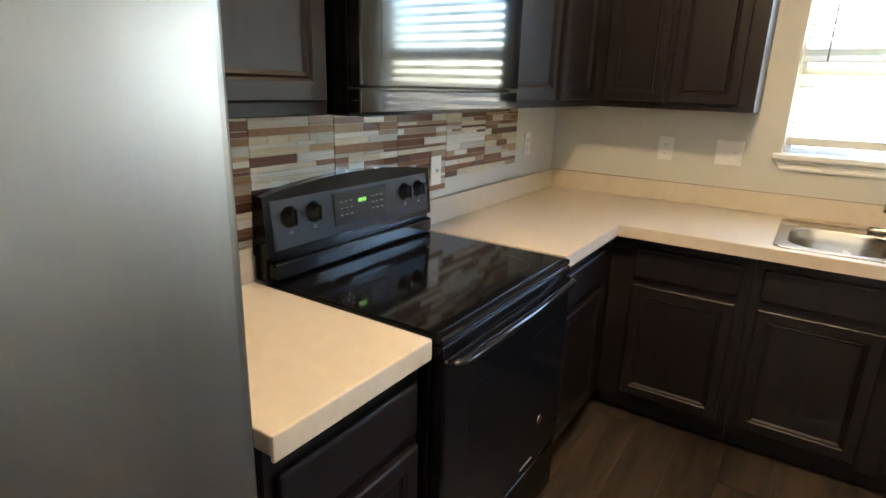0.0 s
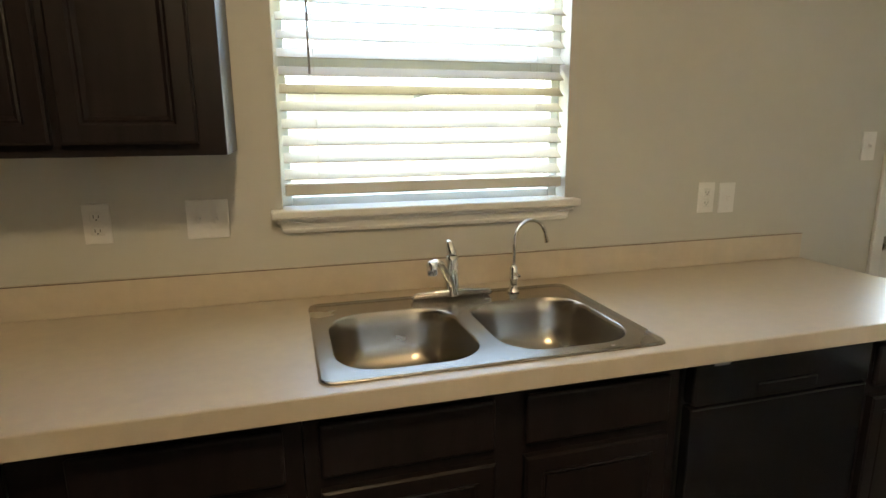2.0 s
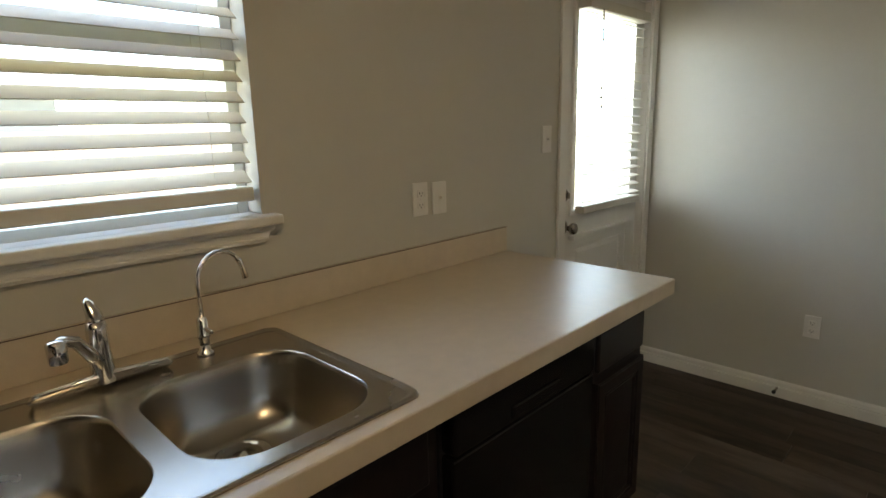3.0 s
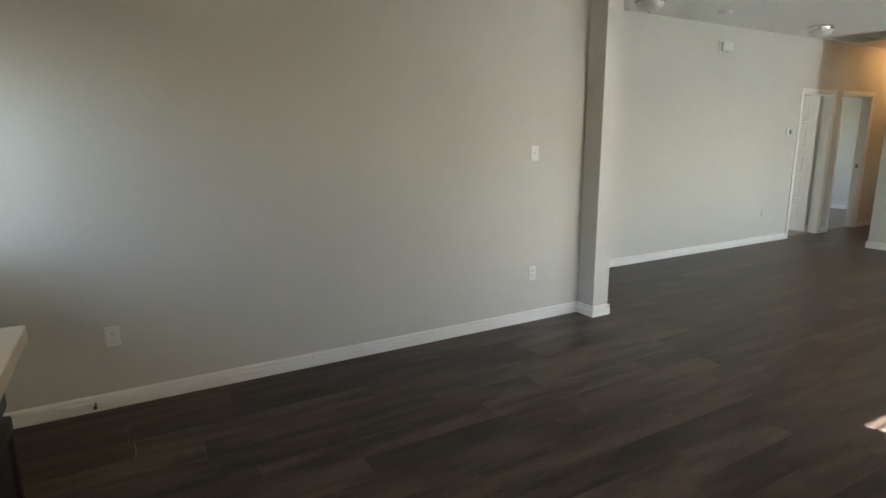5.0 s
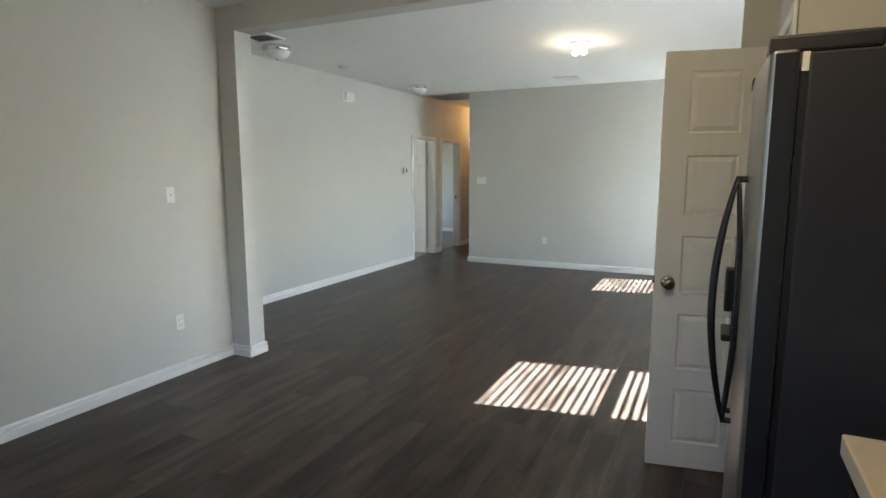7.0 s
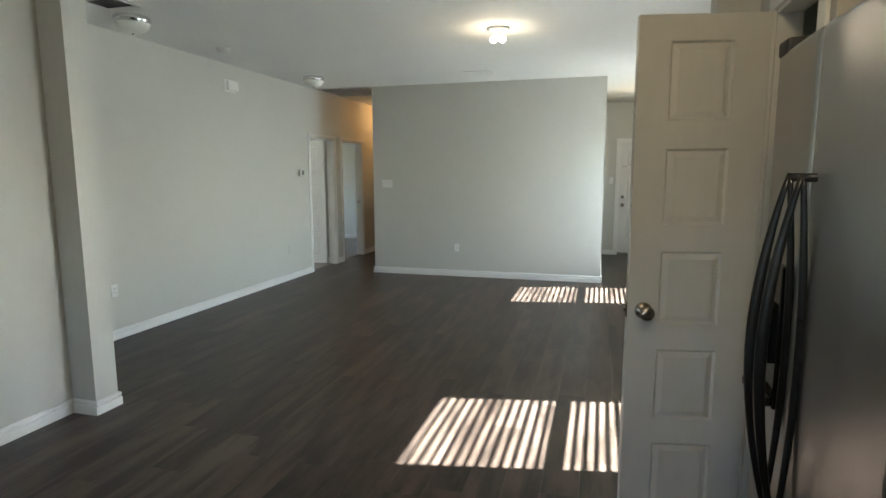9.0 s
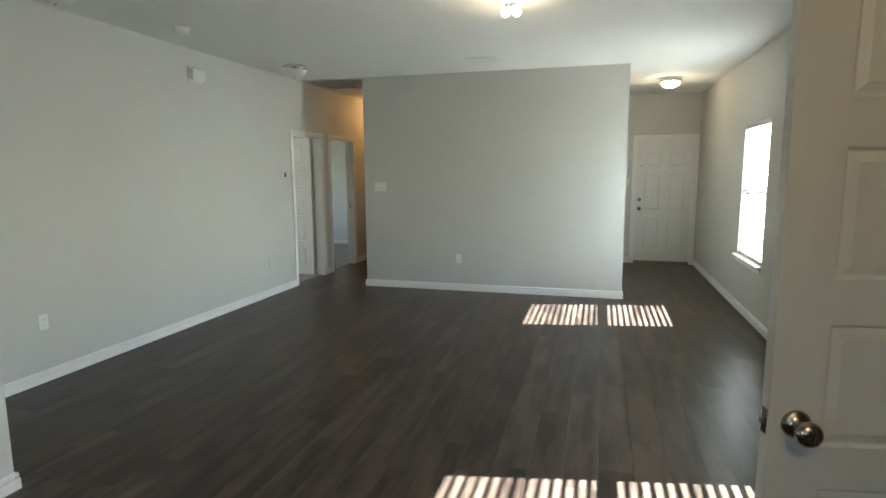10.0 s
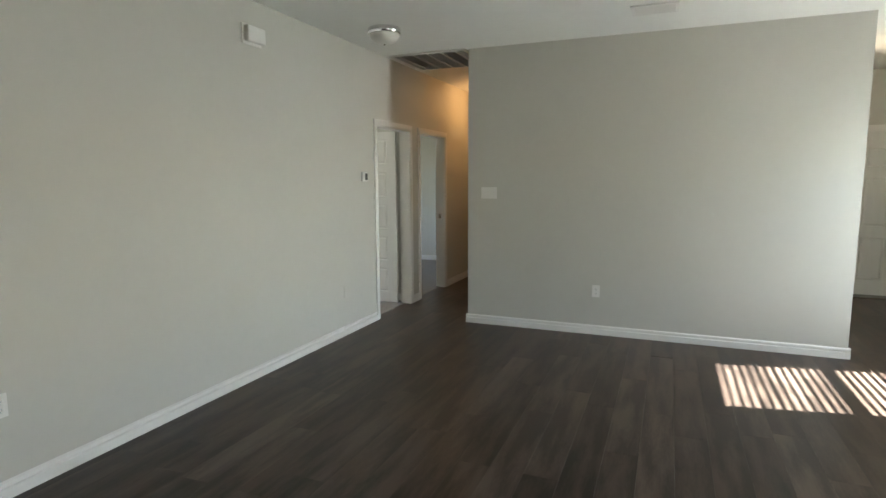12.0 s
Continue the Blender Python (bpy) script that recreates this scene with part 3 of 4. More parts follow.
cabinet("wall_cabinet", pose(4.139, 0.80, UB, 0, 0, -90), 0.488, UT - UB, 0.31, [(0.03, 0.40, 0.028, 0.88)], [], "espresso wood corner wall cabinet", toe=0.0)
cabinet("wall_cabinet", pose(4.139, 1.286, UB, 0, 0, -90), 0.484, UT - UB, 0.31, [(0.02, 0.462, 0.028, 0.88)], [], "espresso wood wall cabinet beside the microwave", toe=0.0)
cabinet("wall_cabinet", pose(4.139, 2.058, 1.80, 0, 0, -90), 0.770, UT - 1.80, 0.31, [(0.02, 0.375, 0.02, 0.46), (0.395, 0.75, 0.02, 0.46)], [], "short espresso wood wall cabinet over the microwave", toe=0.0)
cabinet("wall_cabinet", pose(4.139, 2.56, UB, 0, 0, -90), 0.498, UT - UB, 0.31, [(0.02, 0.478, 0.028, 0.88)], [], "espresso wood wall cabinet beside the refrigerator", toe=0.0)

# ---- worktop ----
WX, WY, WZ0, WZ1 = 3.845, 0.702, 0.876, 0.914
bm = bmesh.new()
for a in ((1.35, 2.475, 0.002, WY), (2.475, 3.270, 0.002, 0.125), (2.475, 3.270, 0.645, WY), (3.270, 4.448, 0.002, WY), (WX, 4.448, WY, 1.282)):
    box(bm, a[0], a[1], a[2], a[3], WZ0, WZ1)
bmesh.ops.remove_doubles(bm, verts=bm.verts, dist=0.0002)
top = thing("worktop", "beige laminate worktop running round the kitchen corner", "worktop")
part("slab", bm, COUNTER, top)
part("front_edge", boxed(1.349, WX - 0.001, WY - 0.004, WY + 0.004, WZ0 - 0.012, WZ1 - 0.0005, bevel=0.003), COUNTER, top)
part("front_edge", boxed(WX - 0.004, WX + 0.004, WY + 0.004, 1.281, WZ0 - 0.012, WZ1 - 0.0005, bevel=0.003), COUNTER, top)
part("upstand", boxed(1.35, 4.448, 0.0015, 0.021, WZ1 + 0.0005, 1.014, bevel=0.003), COUNTER, top)
part("upstand", boxed(4.428, 4.4485, 0.021, 1.282, WZ1 + 0.0005, 1.014, bevel=0.003), COUNTER, top)
SEAM = material("laminate_seam", (0.10, 0.065, 0.045), 0.5)
part("edge_seam", boxed(1.35, 4.428, 0.0195, 0.0216, 1.0125, 1.0146), SEAM, top, "thin brown laminate seam")
top = thing("worktop", "short beige laminate worktop between range and refrigerator", "worktop")
part("slab", boxed(WX, 4.448, 2.062, 2.50, WZ0, WZ1, bevel=0.003), COUNTER, top)
part("front_edge", boxed(WX - 0.004, WX + 0.004, 2.063, 2.499, WZ0 - 0.012, WZ1 - 0.0005, bevel=0.003), COUNTER, top)
part("upstand", boxed(4.428, 4.4485, 2.062, 2.50, WZ1 + 0.0005, 1.014, bevel=0.003), COUNTER, top)
# ---- sink ----


def rounded(cx, cy, w, h, r, n=8):
    out = []
    for sx, sy, a0 in ((1, 1, 0), (-1, 1, 90), (-1, -1, 180), (1, -1, 270)):
        for i in range(n + 1):
            a = radians(a0 + 90 * i / n)
            out.append((cx + sx * (w / 2 - r) + r * math.cos(a), cy + sy * (h / 2 - r) + r * math.sin(a)))
    return out


def ring(bm, pts, z):
    vs = [bm.verts.new((x, y, z)) for x, y in pts]
    return vs, [bm.edges.new((vs[i], vs[(i + 1) % len(vs)])) for i in range(len(vs))]


def skin(bm, a, b):
    for i in range(len(a)):
        f = bm.faces.new((a[i], a[(i + 1) % len(a)], b[(i + 1) % len(b)], b[i]))
        f.smooth = True


def sink():
    cx, cy, W, D = 2.872, 0.388, 0.838, 0.562
    z = WZ1 + 0.0065
    ob = thing("kitchen_sink", "double-bowl stainless steel sink set in the worktop", "sink")
    bm = bmesh.new()
    outer0, _ = ring(bm, rounded(cx, cy, W, D, 0.03), WZ1 + 0.0005)
    outer1, _ = ring(bm, rounded(cx, cy, W - 0.006, D - 0.006, 0.03), z)
    outer2, _ = ring(bm, rounded(cx, cy, W - 0.022, D - 0.022, 0.028), z)
    outer3, e3 = ring(bm, rounded(cx, cy, W - 0.034, D - 0.034, 0.026), z - 0.004)
    skin(bm, outer0, outer1), skin(bm, outer1, outer2), skin(bm, outer2, outer3)
    edges = list(e3)
    bowls = []
    for bx in (cx + 0.2, cx - 0.2):
        shape = rounded(bx, cy + 0.035, 0.355, 0.395, 0.11)
        vs, es = ring(bm, shape, z - 0.004)
        edges += es
        bowls.append((bx, vs))
    bmesh.ops.triangle_fill(bm, use_beauty=True, use_dissolve=False, edges=edges)
    for bx, vs in bowls:
        last = vs
        for inset, depth, r in ((0.003, 0.004, 0.108), (0.006, 0.012, 0.106), (0.012, 0.05, 0.102), (0.019, 0.09, 0.098), (0.028, 0.122, 0.092), (0.041, 0.144, 0.084), (0.058, 0.157, 0.074), (0.080, 0.164, 0.060), (0.120, 0.169, 0.035)):
            cur, _ = ring(bm, rounded(bx, cy + 0.035, 0.355 - 2 * inset, 0.395 - 2 * inset, r), z - 0.004 - depth)
            skin(bm, last, cur)
            last = cur
        f = bm.faces.new(last)
        f.smooth = True
    body = part("basin", bm, SINKM, ob)
    mod = body.modifiers.new("thick", "SOLIDIFY")
    mod.thickness, mod.offset = 0.0012, -1
    for bx, _ in bowls:
        m = pose(bx, cy - 0.045, z - 0.1722)
        part("drain", lathed([(0.060, 0.001), (0.058, 0.006), (0.052, 0.0075), (0.046, 0.005), (0.041, 0.001), (0.030, 0.0008), (0.0, 0.0008)], m), CHROME, ob, "chrome drain ring")
        part("strainer", lathed([(0.040, 0.0012), (0.030, 0.0018), (0.012, 0.003), (0.006, 0.012), (0.0, 0.013)], m), NICKEL, ob)
    return z


SINKZ = sink()


def faucet():
    x, y, z = 2.858, 0.160, SINKZ - 0.002
    ob = thing("kitchen_faucet", "chrome single-lever faucet on the sink's back ledge", "faucet")
    bm = bmesh.new()
    tube(bm, [(x + 0.125, y, z + 0.004), (x + 0.118, y, z + 0.010), (x, y, z + 0.013), (x - 0.118, y, z + 0.010), (x - 0.125, y, z + 0.004)], [0.012, 0.020, 0.026, 0.020, 0.012], 16, squash=0.45)
    part("base_plate", bm, CHROME, ob)
    part("body", lathed([(0.024, 0.0), (0.022, 0.03), (0.0195, 0.07), (0.0195, 0.11), (0.017, 0.125), (0.0, 0.128)], pose(x, y, z + 0.010)), CHROME, ob)
    bm = bmesh.new()
    tube(bm, [(x + 0.005, y + 0.008, z + 0.05), (x + 0.025, y + 0.03, z + 0.085), (x + 0.05, y + 0.055, z + 0.122), (x + 0.075, y + 0.08, z + 0.135), (x + 0.085, y + 0.09, z + 0.131)], [0.014, 0.013, 0.0115, 0.0115, 0.012], 14)
    part("spout", bm, CHROME, ob)
    part("aerator", lathed([(0.014, -0.03), (0.016, -0.026), (0.016, 0.006), (0.012, 0.012), (0.0, 0.013)], pose(x + 0.085, y + 0.09, z + 0.131)), CHROME, ob)
    bm = bmesh.new()
    tube(bm, [(x, y, z + 0.125), (x - 0.001, y - 0.004, z + 0.145), (x + 0.004, y - 0.012, z + 0.168), (x + 0.008, y - 0.018, z + 0.178)], [0.018, 0.015, 0.011, 0.008], 12)
    part("lever", bm, CHROME, ob)


def filter_tap():
    x, y, z = 2.650, 0.152, SINKZ - 0.002
    ob = thing("water_filter_tap", "slim chrome gooseneck filter tap on the sink's back ledge", "tap")
    part("base", lathed([(0.019, 0.0), (0.019, 0.005), (0.0125, 0.009), (0.0115, 0.036), (0.0145, 0.040), (0.0145, 0.046), (0.0125, 0.049), (0.0125, 0.080), (0.007, 0.088), (0.0, 0.089)], pose(x, y, z)), CHROME, ob)
    part("lever", boxed(x - 0.004, x + 0.004, y + 0.012, y + 0.05, z + 0.058, z + 0.068, bevel=0.003), CHROME, ob)
    pts = [(x, y, z + 0.08), (x, y, z + 0.165)]
    for i in range(1, 11):
        a = radians(180 - 16.5 * i)
        pts.append((x - 0.058 - 0.058 * math.cos(a), y - 0.15 * (0.058 + 0.058 * math.cos(a)), z + 0.165 + 0.062 * math.sin(a)))
    bm = bmesh.new()
    tube(bm, pts, 0.0055, 10)
    part("gooseneck", bm, CHROME, ob)
    end = pts[-1]
    bm = bmesh.new()
    tube(bm, [pts[-3], pts[-2], pts[-1], (end[0] - 0.008, end[1] - 0.002, end[2] - 0.03)], [0.0058, 0.0078, 0.0062, 0.0078], 10)
    part("nozzle", bm, CHROME, ob)


faucet()
filter_tap()

# ---- appliances ----


def electric_range():
    """Local space: width along x, front along -y, back at y = 0.63."""
    w = 0.756
    ob = thing("range", "black freestanding electric range with a glass cooktop", "range")
    part("body", boxed(0, w, 0.02, 0.60, 0.03, 0.893, bevel=0.003), BLACK, ob)
    for x in (0.05, w - 0.05):
        for y in (0.08, 0.55):
            part("foot", lathed([(0.018, 0), (0.018, 0.006), (0.010, 0.01), (0.010, 0.032), (0, 0.032)], pose(x, y, 0.0)), BLACKPL, ob)
    bm = boxed(-0.002, w + 0.002, -0.012, 0.56, 0.894, 0.912, bevel=0.006)
    top = part("cooktop_frame", bm, BLACK, ob)
    part("glass", boxed(0.012, w - 0.012, 0.012, 0.545, 0.9125, 0.9155, bevel=0.001), BLACKGLASS, top, "glossy black ceramic glass")
    for x, y, r in ((0.20, 0.14, 0.105), (0.56, 0.14, 0.085), (0.20, 0.40, 0.085), (0.56, 0.40, 0.105)):
        part("burner_ring", lathed([(r, 0.0), (r + 0.0015, 0.0003), (r + 0.003, 0.0)], pose(x, y, 0.9156), 40), material("burner_print", (0.02, 0.02, 0.021), 0.15), top)
    part("front_lip", boxed(0.0, w, -0.014, 0.02, 0.862, 0.892, bevel=0.004), BLACK, ob)
    door = part("oven_door", boxed(0.004, w - 0.004, -0.022, 0.018, 0.255, 0.858, bevel=0.008), BLACK, ob)
    part("oven_glass", boxed(0.11, w - 0.11, -0.0228, -0.021, 0.42, 0.74, bevel=0.0006), BLACK, door)
    bm = bmesh.new()
    tube(bm, [(0.02, -0.018, 0.848), (0.024, -0.034, 0.849), (0.045, -0.044, 0.850), (w / 2, -0.052, 0.851), (w - 0.045, -0.044, 0.850), (w - 0.024, -0.034, 0.849), (w - 0.02, -0.018, 0.848)], 0.012, 12)
    part("oven_handle", bm, BLACK, door)
    part("badge", lathed([(0, 0), (0.019, 0), (0.019, 0.002), (0.012, 0.003), (0, 0.003)], pose(w - 0.175, -0.0215, 0.41, 90)), CHROME, door, "small round chrome badge")
    part("drawer", boxed(0.004, w - 0.004, -0.018, 0.018, 0.055, 0.245, bevel=0.008), BLACK, ob)
    part("badge", boxed(w - 0.30, w - 0.22, -0.0235, -0.0215, 0.288, 0.296), MARK, door, "small printed silver mark")
    # backguard with an arched top
    bm = bmesh.new()
    n = 16
    loops = []
    for y, drop in ((0.535, 0.0), (0.60, 0.0)):
        low, high = [], []
        for i in range(n + 1):
            x = w * i / n
            arch = 0.030 * (1 - (2 * i / n - 1) ** 2)
            low.append(bm.verts.new((x, y + 0.012, 0.985)))
            high.append(bm.verts.new((x, y + 0.028 if y < 0.55 else y, 1.150 + arch)))
        loops.append((low, high))
    (fl, fh), (bl, bh) = loops
    for i in range(n):
        bm.faces.new((fl[i], fl[i + 1], fh[i + 1], fh[i]))
        bm.faces.new((bl[i], bh[i], bh[i + 1], bl[i + 1]))
        bm.faces.new((fh[i], fh[i + 1], bh[i + 1], bh[i]))
        bm.faces.new((fl[i], bl[i], bl[i + 1], fl[i + 1]))
    bm.faces.new((fl[0], fh[0], bh[0], bl[0]))
    bm.faces.new((fl[n], bl[n], bh[n], fh[n]))
    guard = part("backguard", bm, BLACK, ob)
    part("backguard_riser", boxed(0, w, 0.56, 0.605, 0.915, 0.986, bevel=0.004), BLACK, ob)
    bm = boxed(0.008, w - 0.008, 0.535, 0.565, 0.918, 0.972, bevel=0.010, seg=3)
    part("ledge", bm, BLACK, ob)
    tilt = math.degrees(math.atan2(0.016, 0.165))

    def on_guard(x, z):
        """A pose on the sloping panel, z along its outward normal."""
        return pose(x, 0.5475 + 0.016 * (z - 0.985) / 0.165 - 0.0005, z, 90 - tilt)

    part("control_panel", boxed(-0.355, 0.355, -0.068, 0.068, -0.002, 0.003, bevel=0.002), DARKSTEEL, guard, "dark brushed metal control panel").matrix_basis = on_guard(w / 2, 1.068)
    part("display_panel", boxed(-0.125, 0.125, -0.05, 0.05, 0.003, 0.006, bevel=0.001), DISPLAY, guard).matrix_basis = on_guard(w / 2, 1.075)
    bm = bmesh.new()
    for i in range(4):
        x = -0.017 + 0.009 * i + 0.002 * (i > 1)
        for a in ((0, 0.0055, 0.0042, 0.0055), (0, 0.0055, -0.0055, -0.0042), (0, 0.0013, -0.0055, 0.0055), (0.0042, 0.0055, -0.0055, 0.0055)):
            box(bm, x + a[0], x + a[1], a[2], a[3], 0.0062, 0.0068)
    part("clock_digits", bm, BLUEG, guard, "green lit clock digits").matrix_basis = on_guard(w / 2, 1.09)
    for i in range(3):
        for s in (-1, 1):
            for k in range(3):
                x = s * (0.05 + 0.022 * k)
                bm = boxed(x - 0.006, x + 0.006, 0.022 - 0.02 * i, 0.0245 - 0.02 * i, 0.0062, 0.0066)
                part("button_mark", bm, MARK, guard).matrix_basis = on_guard(w / 2, 1.072)
    for x in (0.085, 0.175, w - 0.155, w - 0.075):
        k = part("knob", lathed([(0.030, 0.003), (0.030, 0.007), (0.024, 0.010), (0.021, 0.026), (0.018, 0.030), (0, 0.030)], Matrix()), BLACKPL, guard, "round black control knob")
        k.matrix_basis = on_guard(x, 1.085)
        g = part("grip", boxed(-0.0045, 0.0045, -0.021, 0.021, 0.028, 0.038, bevel=0.002), BLACKPL, k)
        bm = boxed(-0.008, 0.008, -0.046, -0.044, 0.0032, 0.0036)
        box(bm, -0.004, 0.004, -0.040, -0.038, 0.0032, 0.0036)
        part("knob_mark", bm, MARK, guard).matrix_basis = on_guard(x, 1.085)
    bm = boxed(-0.05, 0.02, -0.003, 0.003, 0.0, 0.001)
    part("brand_bar", bm, MARK, guard).matrix_basis = pose(0.2, 0.553, 0.992, 90)
    place(ob, pose(3.835, 2.050, 0, 0, 0, -90))


electric_range()


def microwave():
    w, h, d = 0.756, 0.42, 0.39
    ob = thing("microwave", "glossy black over-the-range microwave under a wall cabinet", "microwave")
    part("body", boxed(0, w, 0.03, d, 0, h, bevel=0.003), BLACK, ob)
    door = part("door", boxed(0.002, w - 0.002, -0.005, 0.028, 0.062, h - 0.03, bevel=0.006, seg=3), BLACKGLASS, ob, "mirror-like black glass door")
    part("lower_grille", boxed(0.002, w - 0.002, -0.003, 0.028, 0.006, 0.058, bevel=0.004), BLACKGLASS, ob)
    part("door_window", boxed(0.07, w - 0.235, -0.0062, -0.004, 0.125, h - 0.055, bevel=0.001), DOORGLASS, door, "dark tinted window in the door")
    part("top_vent", boxed(0.002, w - 0.002, -0.003, 0.028, h - 0.027, h - 0.002, bevel=0.004), BLACKPL, ob)
    part("underside_vent", boxed(0.10, w - 0.10, 0.06, 0.26, -0.006, 0.001, bevel=0.002), DARKSTEEL, ob)
    part("lamp_cover", boxed(w - 0.30, w - 0.12, 0.28, 0.34, -0.008, 0.001, bevel=0.003), BLACKPL, ob)
    place(ob, pose(4.055, 2.052, 1.372, 0, 0, -90))


microwave()


def dishwasher():
    w = 0.598
    ob = thing("dishwasher", "black built-in dishwasher under the worktop", "dishwasher")
    part("body", boxed(0, w, 0.01, 0.57, 0.10, 0.868), BLACKPL, ob)
    part("toe_panel", boxed(0, w, 0.06, 0.08, 0.004, 0.10), BLACKPL, ob)
    door = part("door", boxed(0.003, w - 0.003, -0.030, 0.009, 0.12, 0.715, bevel=0.006), BLACK, ob)
    ctl = part("control_strip", boxed(0.003, w - 0.003, -0.034, 0.009, 0.722, 0.862, bevel=0.008), BLACK, ob)
    bm = boxed(0.20, 0.40, -0.040, -0.030, 0.735, 0.770, bevel=0.006)
    part("pocket_handle", bm, BLACK, ctl)
    bm = boxed(0.055, 0.105, -0.0346, -0.0338, 0.832, 0.839)
    part("brand_bar", bm, MARK, ctl)
    place(ob, pose(2.362, FY, 0, 0, 0, 180))
    return door


dishwasher()


def refrigerator():
    """Side-by-side, local: width along x from the pantry side, front along -y, doors in front of y = 0."""
    w, h, d = 0.795, 1.825, 0.70
    ob = thing("refrigerator", "side-by-side stainless steel refrigerator with charcoal sides", "refrigerator")
    part("case", boxed(0, w, 0.0, d, 0.03, h - 0.015, bevel=0.006), FRIDGESIDE, ob, "charcoal textured steel case")
    part("toe_grille", boxed(0.02, w - 0.02, -0.05, 0.0, 0.012, 0.09, bevel=0.004), BLACKPL, ob)
    part("gasket", boxed(0.01, w - 0.01, -0.016, 0.0, 0.10, h - 0.03), BLACKPL, ob)
    split = 0.345
    doors = []
    for x0, x1 in ((0.0, split - 0.004), (split + 0.004, w)):
        bm = boxed(x0, x1, -0.086, -0.016, 0.10, h, bevel=0.016, seg=4)
        for v in bm.verts:
            if v.co.y < -0.05:
                v.co.y -= 0.010 * (1 - ((v.co.x - w / 2) / (w / 2)) ** 2)
        door = part("door", bm, FRIDGEFRONT, ob, "brushed stainless steel door")
        doors.append(door)
        for xs in (x0, x1):
            part("door_edge", boxed(xs - 0.0012, xs + 0.0012, -0.074, -0.022, 0.114, h - 0.014), GLOSSEDGE, door, "dark glossy door edge")
    for door, x in zip(doors, (split - 0.045, split + 0.045)):
        # a lens-shaped loop: an outer bow to grip and an inner bow that meets the door
        for out, thick in ((0.056, 0.008), (-0.022, 0.004)):
            bm = bmesh.new()
            pts, rad = [], []
            for i in range(21):
                a = i / 20
                bow = math.sin(math.pi * a)
                pts.append((x, -0.122 - out * bow ** 0.9, 0.65 + 0.85 * a))
                rad.append(0.006 + thick * bow)
            tube(bm, pts, rad, 12, squash=0.8)
            part("handle" if out > 0 else "handle_back", bm, DARKSTEEL, door, "curved dark metal handle")
        for z in (0.66, 1.49):
            part("handle_mount", lathed([(0.010, 0), (0.010, 0.026), (0, 0.028)], pose(x, -0.094, z, 90)), DARKSTEEL, door)
    for x in (0.045, w - 0.045):
        bm = boxed(x - 0.042, x + 0.042, -0.090, 0.150, h - 0.014, h + 0.030, bevel=0.008)
        part("hinge_cover", bm, FRIDGESIDE, ob)
    part("hinge_shim", boxed(w - 0.05, w - 0.006, -0.016, 0.002, h - 0.06, h - 0.012, bevel=0.003), PLATE, ob)
    bm = boxed(0.06, 0.27, -0.112, -0.09, 0.90, 1.27, bevel=0.006)
    part("dispenser", bm, BLACKGLASS, doors[0], "black water dispenser recess")
    part("drip_tray", boxed(0.08, 0.25, -0.140, -0.110, 0.90, 0.925, bevel=0.005), BLACKPL, doors[0])
    part("dispenser_paddle", boxed(0.13, 0.20, -0.136, -0.111, 1.00, 1.16, bevel=0.006), BLACKPL, doors[0])
    place(ob, pose(3.733, 3.462, 0, 0, 0, -90))


refrigerator()

# ---- plates on the walls ----


def plate(m, kind, gangs, label, group):
    """A wall plate in the plane y = 0, facing -y, centred on the origin."""
    ob = thing({"outlet": "wall_outlet", "switch": "light_switch", "blank": "blank_plate"}[kind], label, {"outlet": "outlet", "switch": "switch", "blank": "wall plate"}[kind], group=group)
    w = 0.070 + 0.046 * (gangs - 1)
    part("cover", boxed(-w / 2, w / 2, -0.007, -0.0008, -0.057, 0.057, bevel=0.0025), WALL if kind == "blank" else PLATE, ob)
    for g in range(gangs):
        x = (g - (gangs - 1) / 2) * 0.046
        if kind == "outlet":
            for z in (-0.02, 0.02):
                r = part("receptacle", boxed(x - 0.0165, x + 0.0165, -0.0085, -0.006, z - 0.0135, z + 0.0135, bevel=0.004), PLATE, ob)
                bm = boxed(x - 0.0075, x - 0.0055, -0.0090, -0.0082, z - 0.003, z + 0.006)
                box(bm, x + 0.0055, x + 0.0075, -0.0090, -0.0082, z - 0.003, z + 0.005)
                box(bm, x - 0.002, x + 0.002, -0.0090, -0.0082, z - 0.010, z - 0.006)
                part("slots", bm, SLOT, r)
        elif kind == "switch":
            part("toggle_base", boxed(x - 0.006, x + 0.006, -0.0085, -0.006, -0.013, 0.013, bevel=0.001), PLATE, ob)
            part("toggle", boxed(x - 0.004, x + 0.004, -0.020, -0.008, -0.004, 0.006, bevel=0.002), PLATE, ob)
    for z in (0.0,) if kind == "outlet" else (-0.042, 0.042):
        part("screw", lathed([(0.003, 0), (0.003, 0.0012), (0, 0.0015)], pose((0 if gangs == 1 else -0.023), -0.007, z, 90), 10), PLATE, ob)
    return place(ob, m)


S, W_, E_, N_ = 180, 90, -90, 0
KP, LP = "kitchen wall plates", "living room wall plates"
plate(pose(3.847, 0, 1.176, 0, 0, S), "outlet", 1, "white duplex outlet above the worktop", KP)
plate(pose(3.558, 0, 1.176, 0, 0, S), "switch", 2, "white double switch plate beside the window", KP)
plate(pose(1.815, 0, 1.173, 0, 0, S), "outlet", 1, "white duplex outlet above the worktop", KP)
plate(pose(1.722, 0, 1.169, 0, 0, S), "switch", 1, "white single switch beside an outlet", KP)
plate(pose(1.05, 0, 1.352, 0, 0, S), "switch", 1, "white single switch beside the back door", KP)
plate(pose(4.45, 0.348, 1.172, 0, 0, E_), "outlet", 1, "white duplex outlet beside the mosaic backsplash", KP)
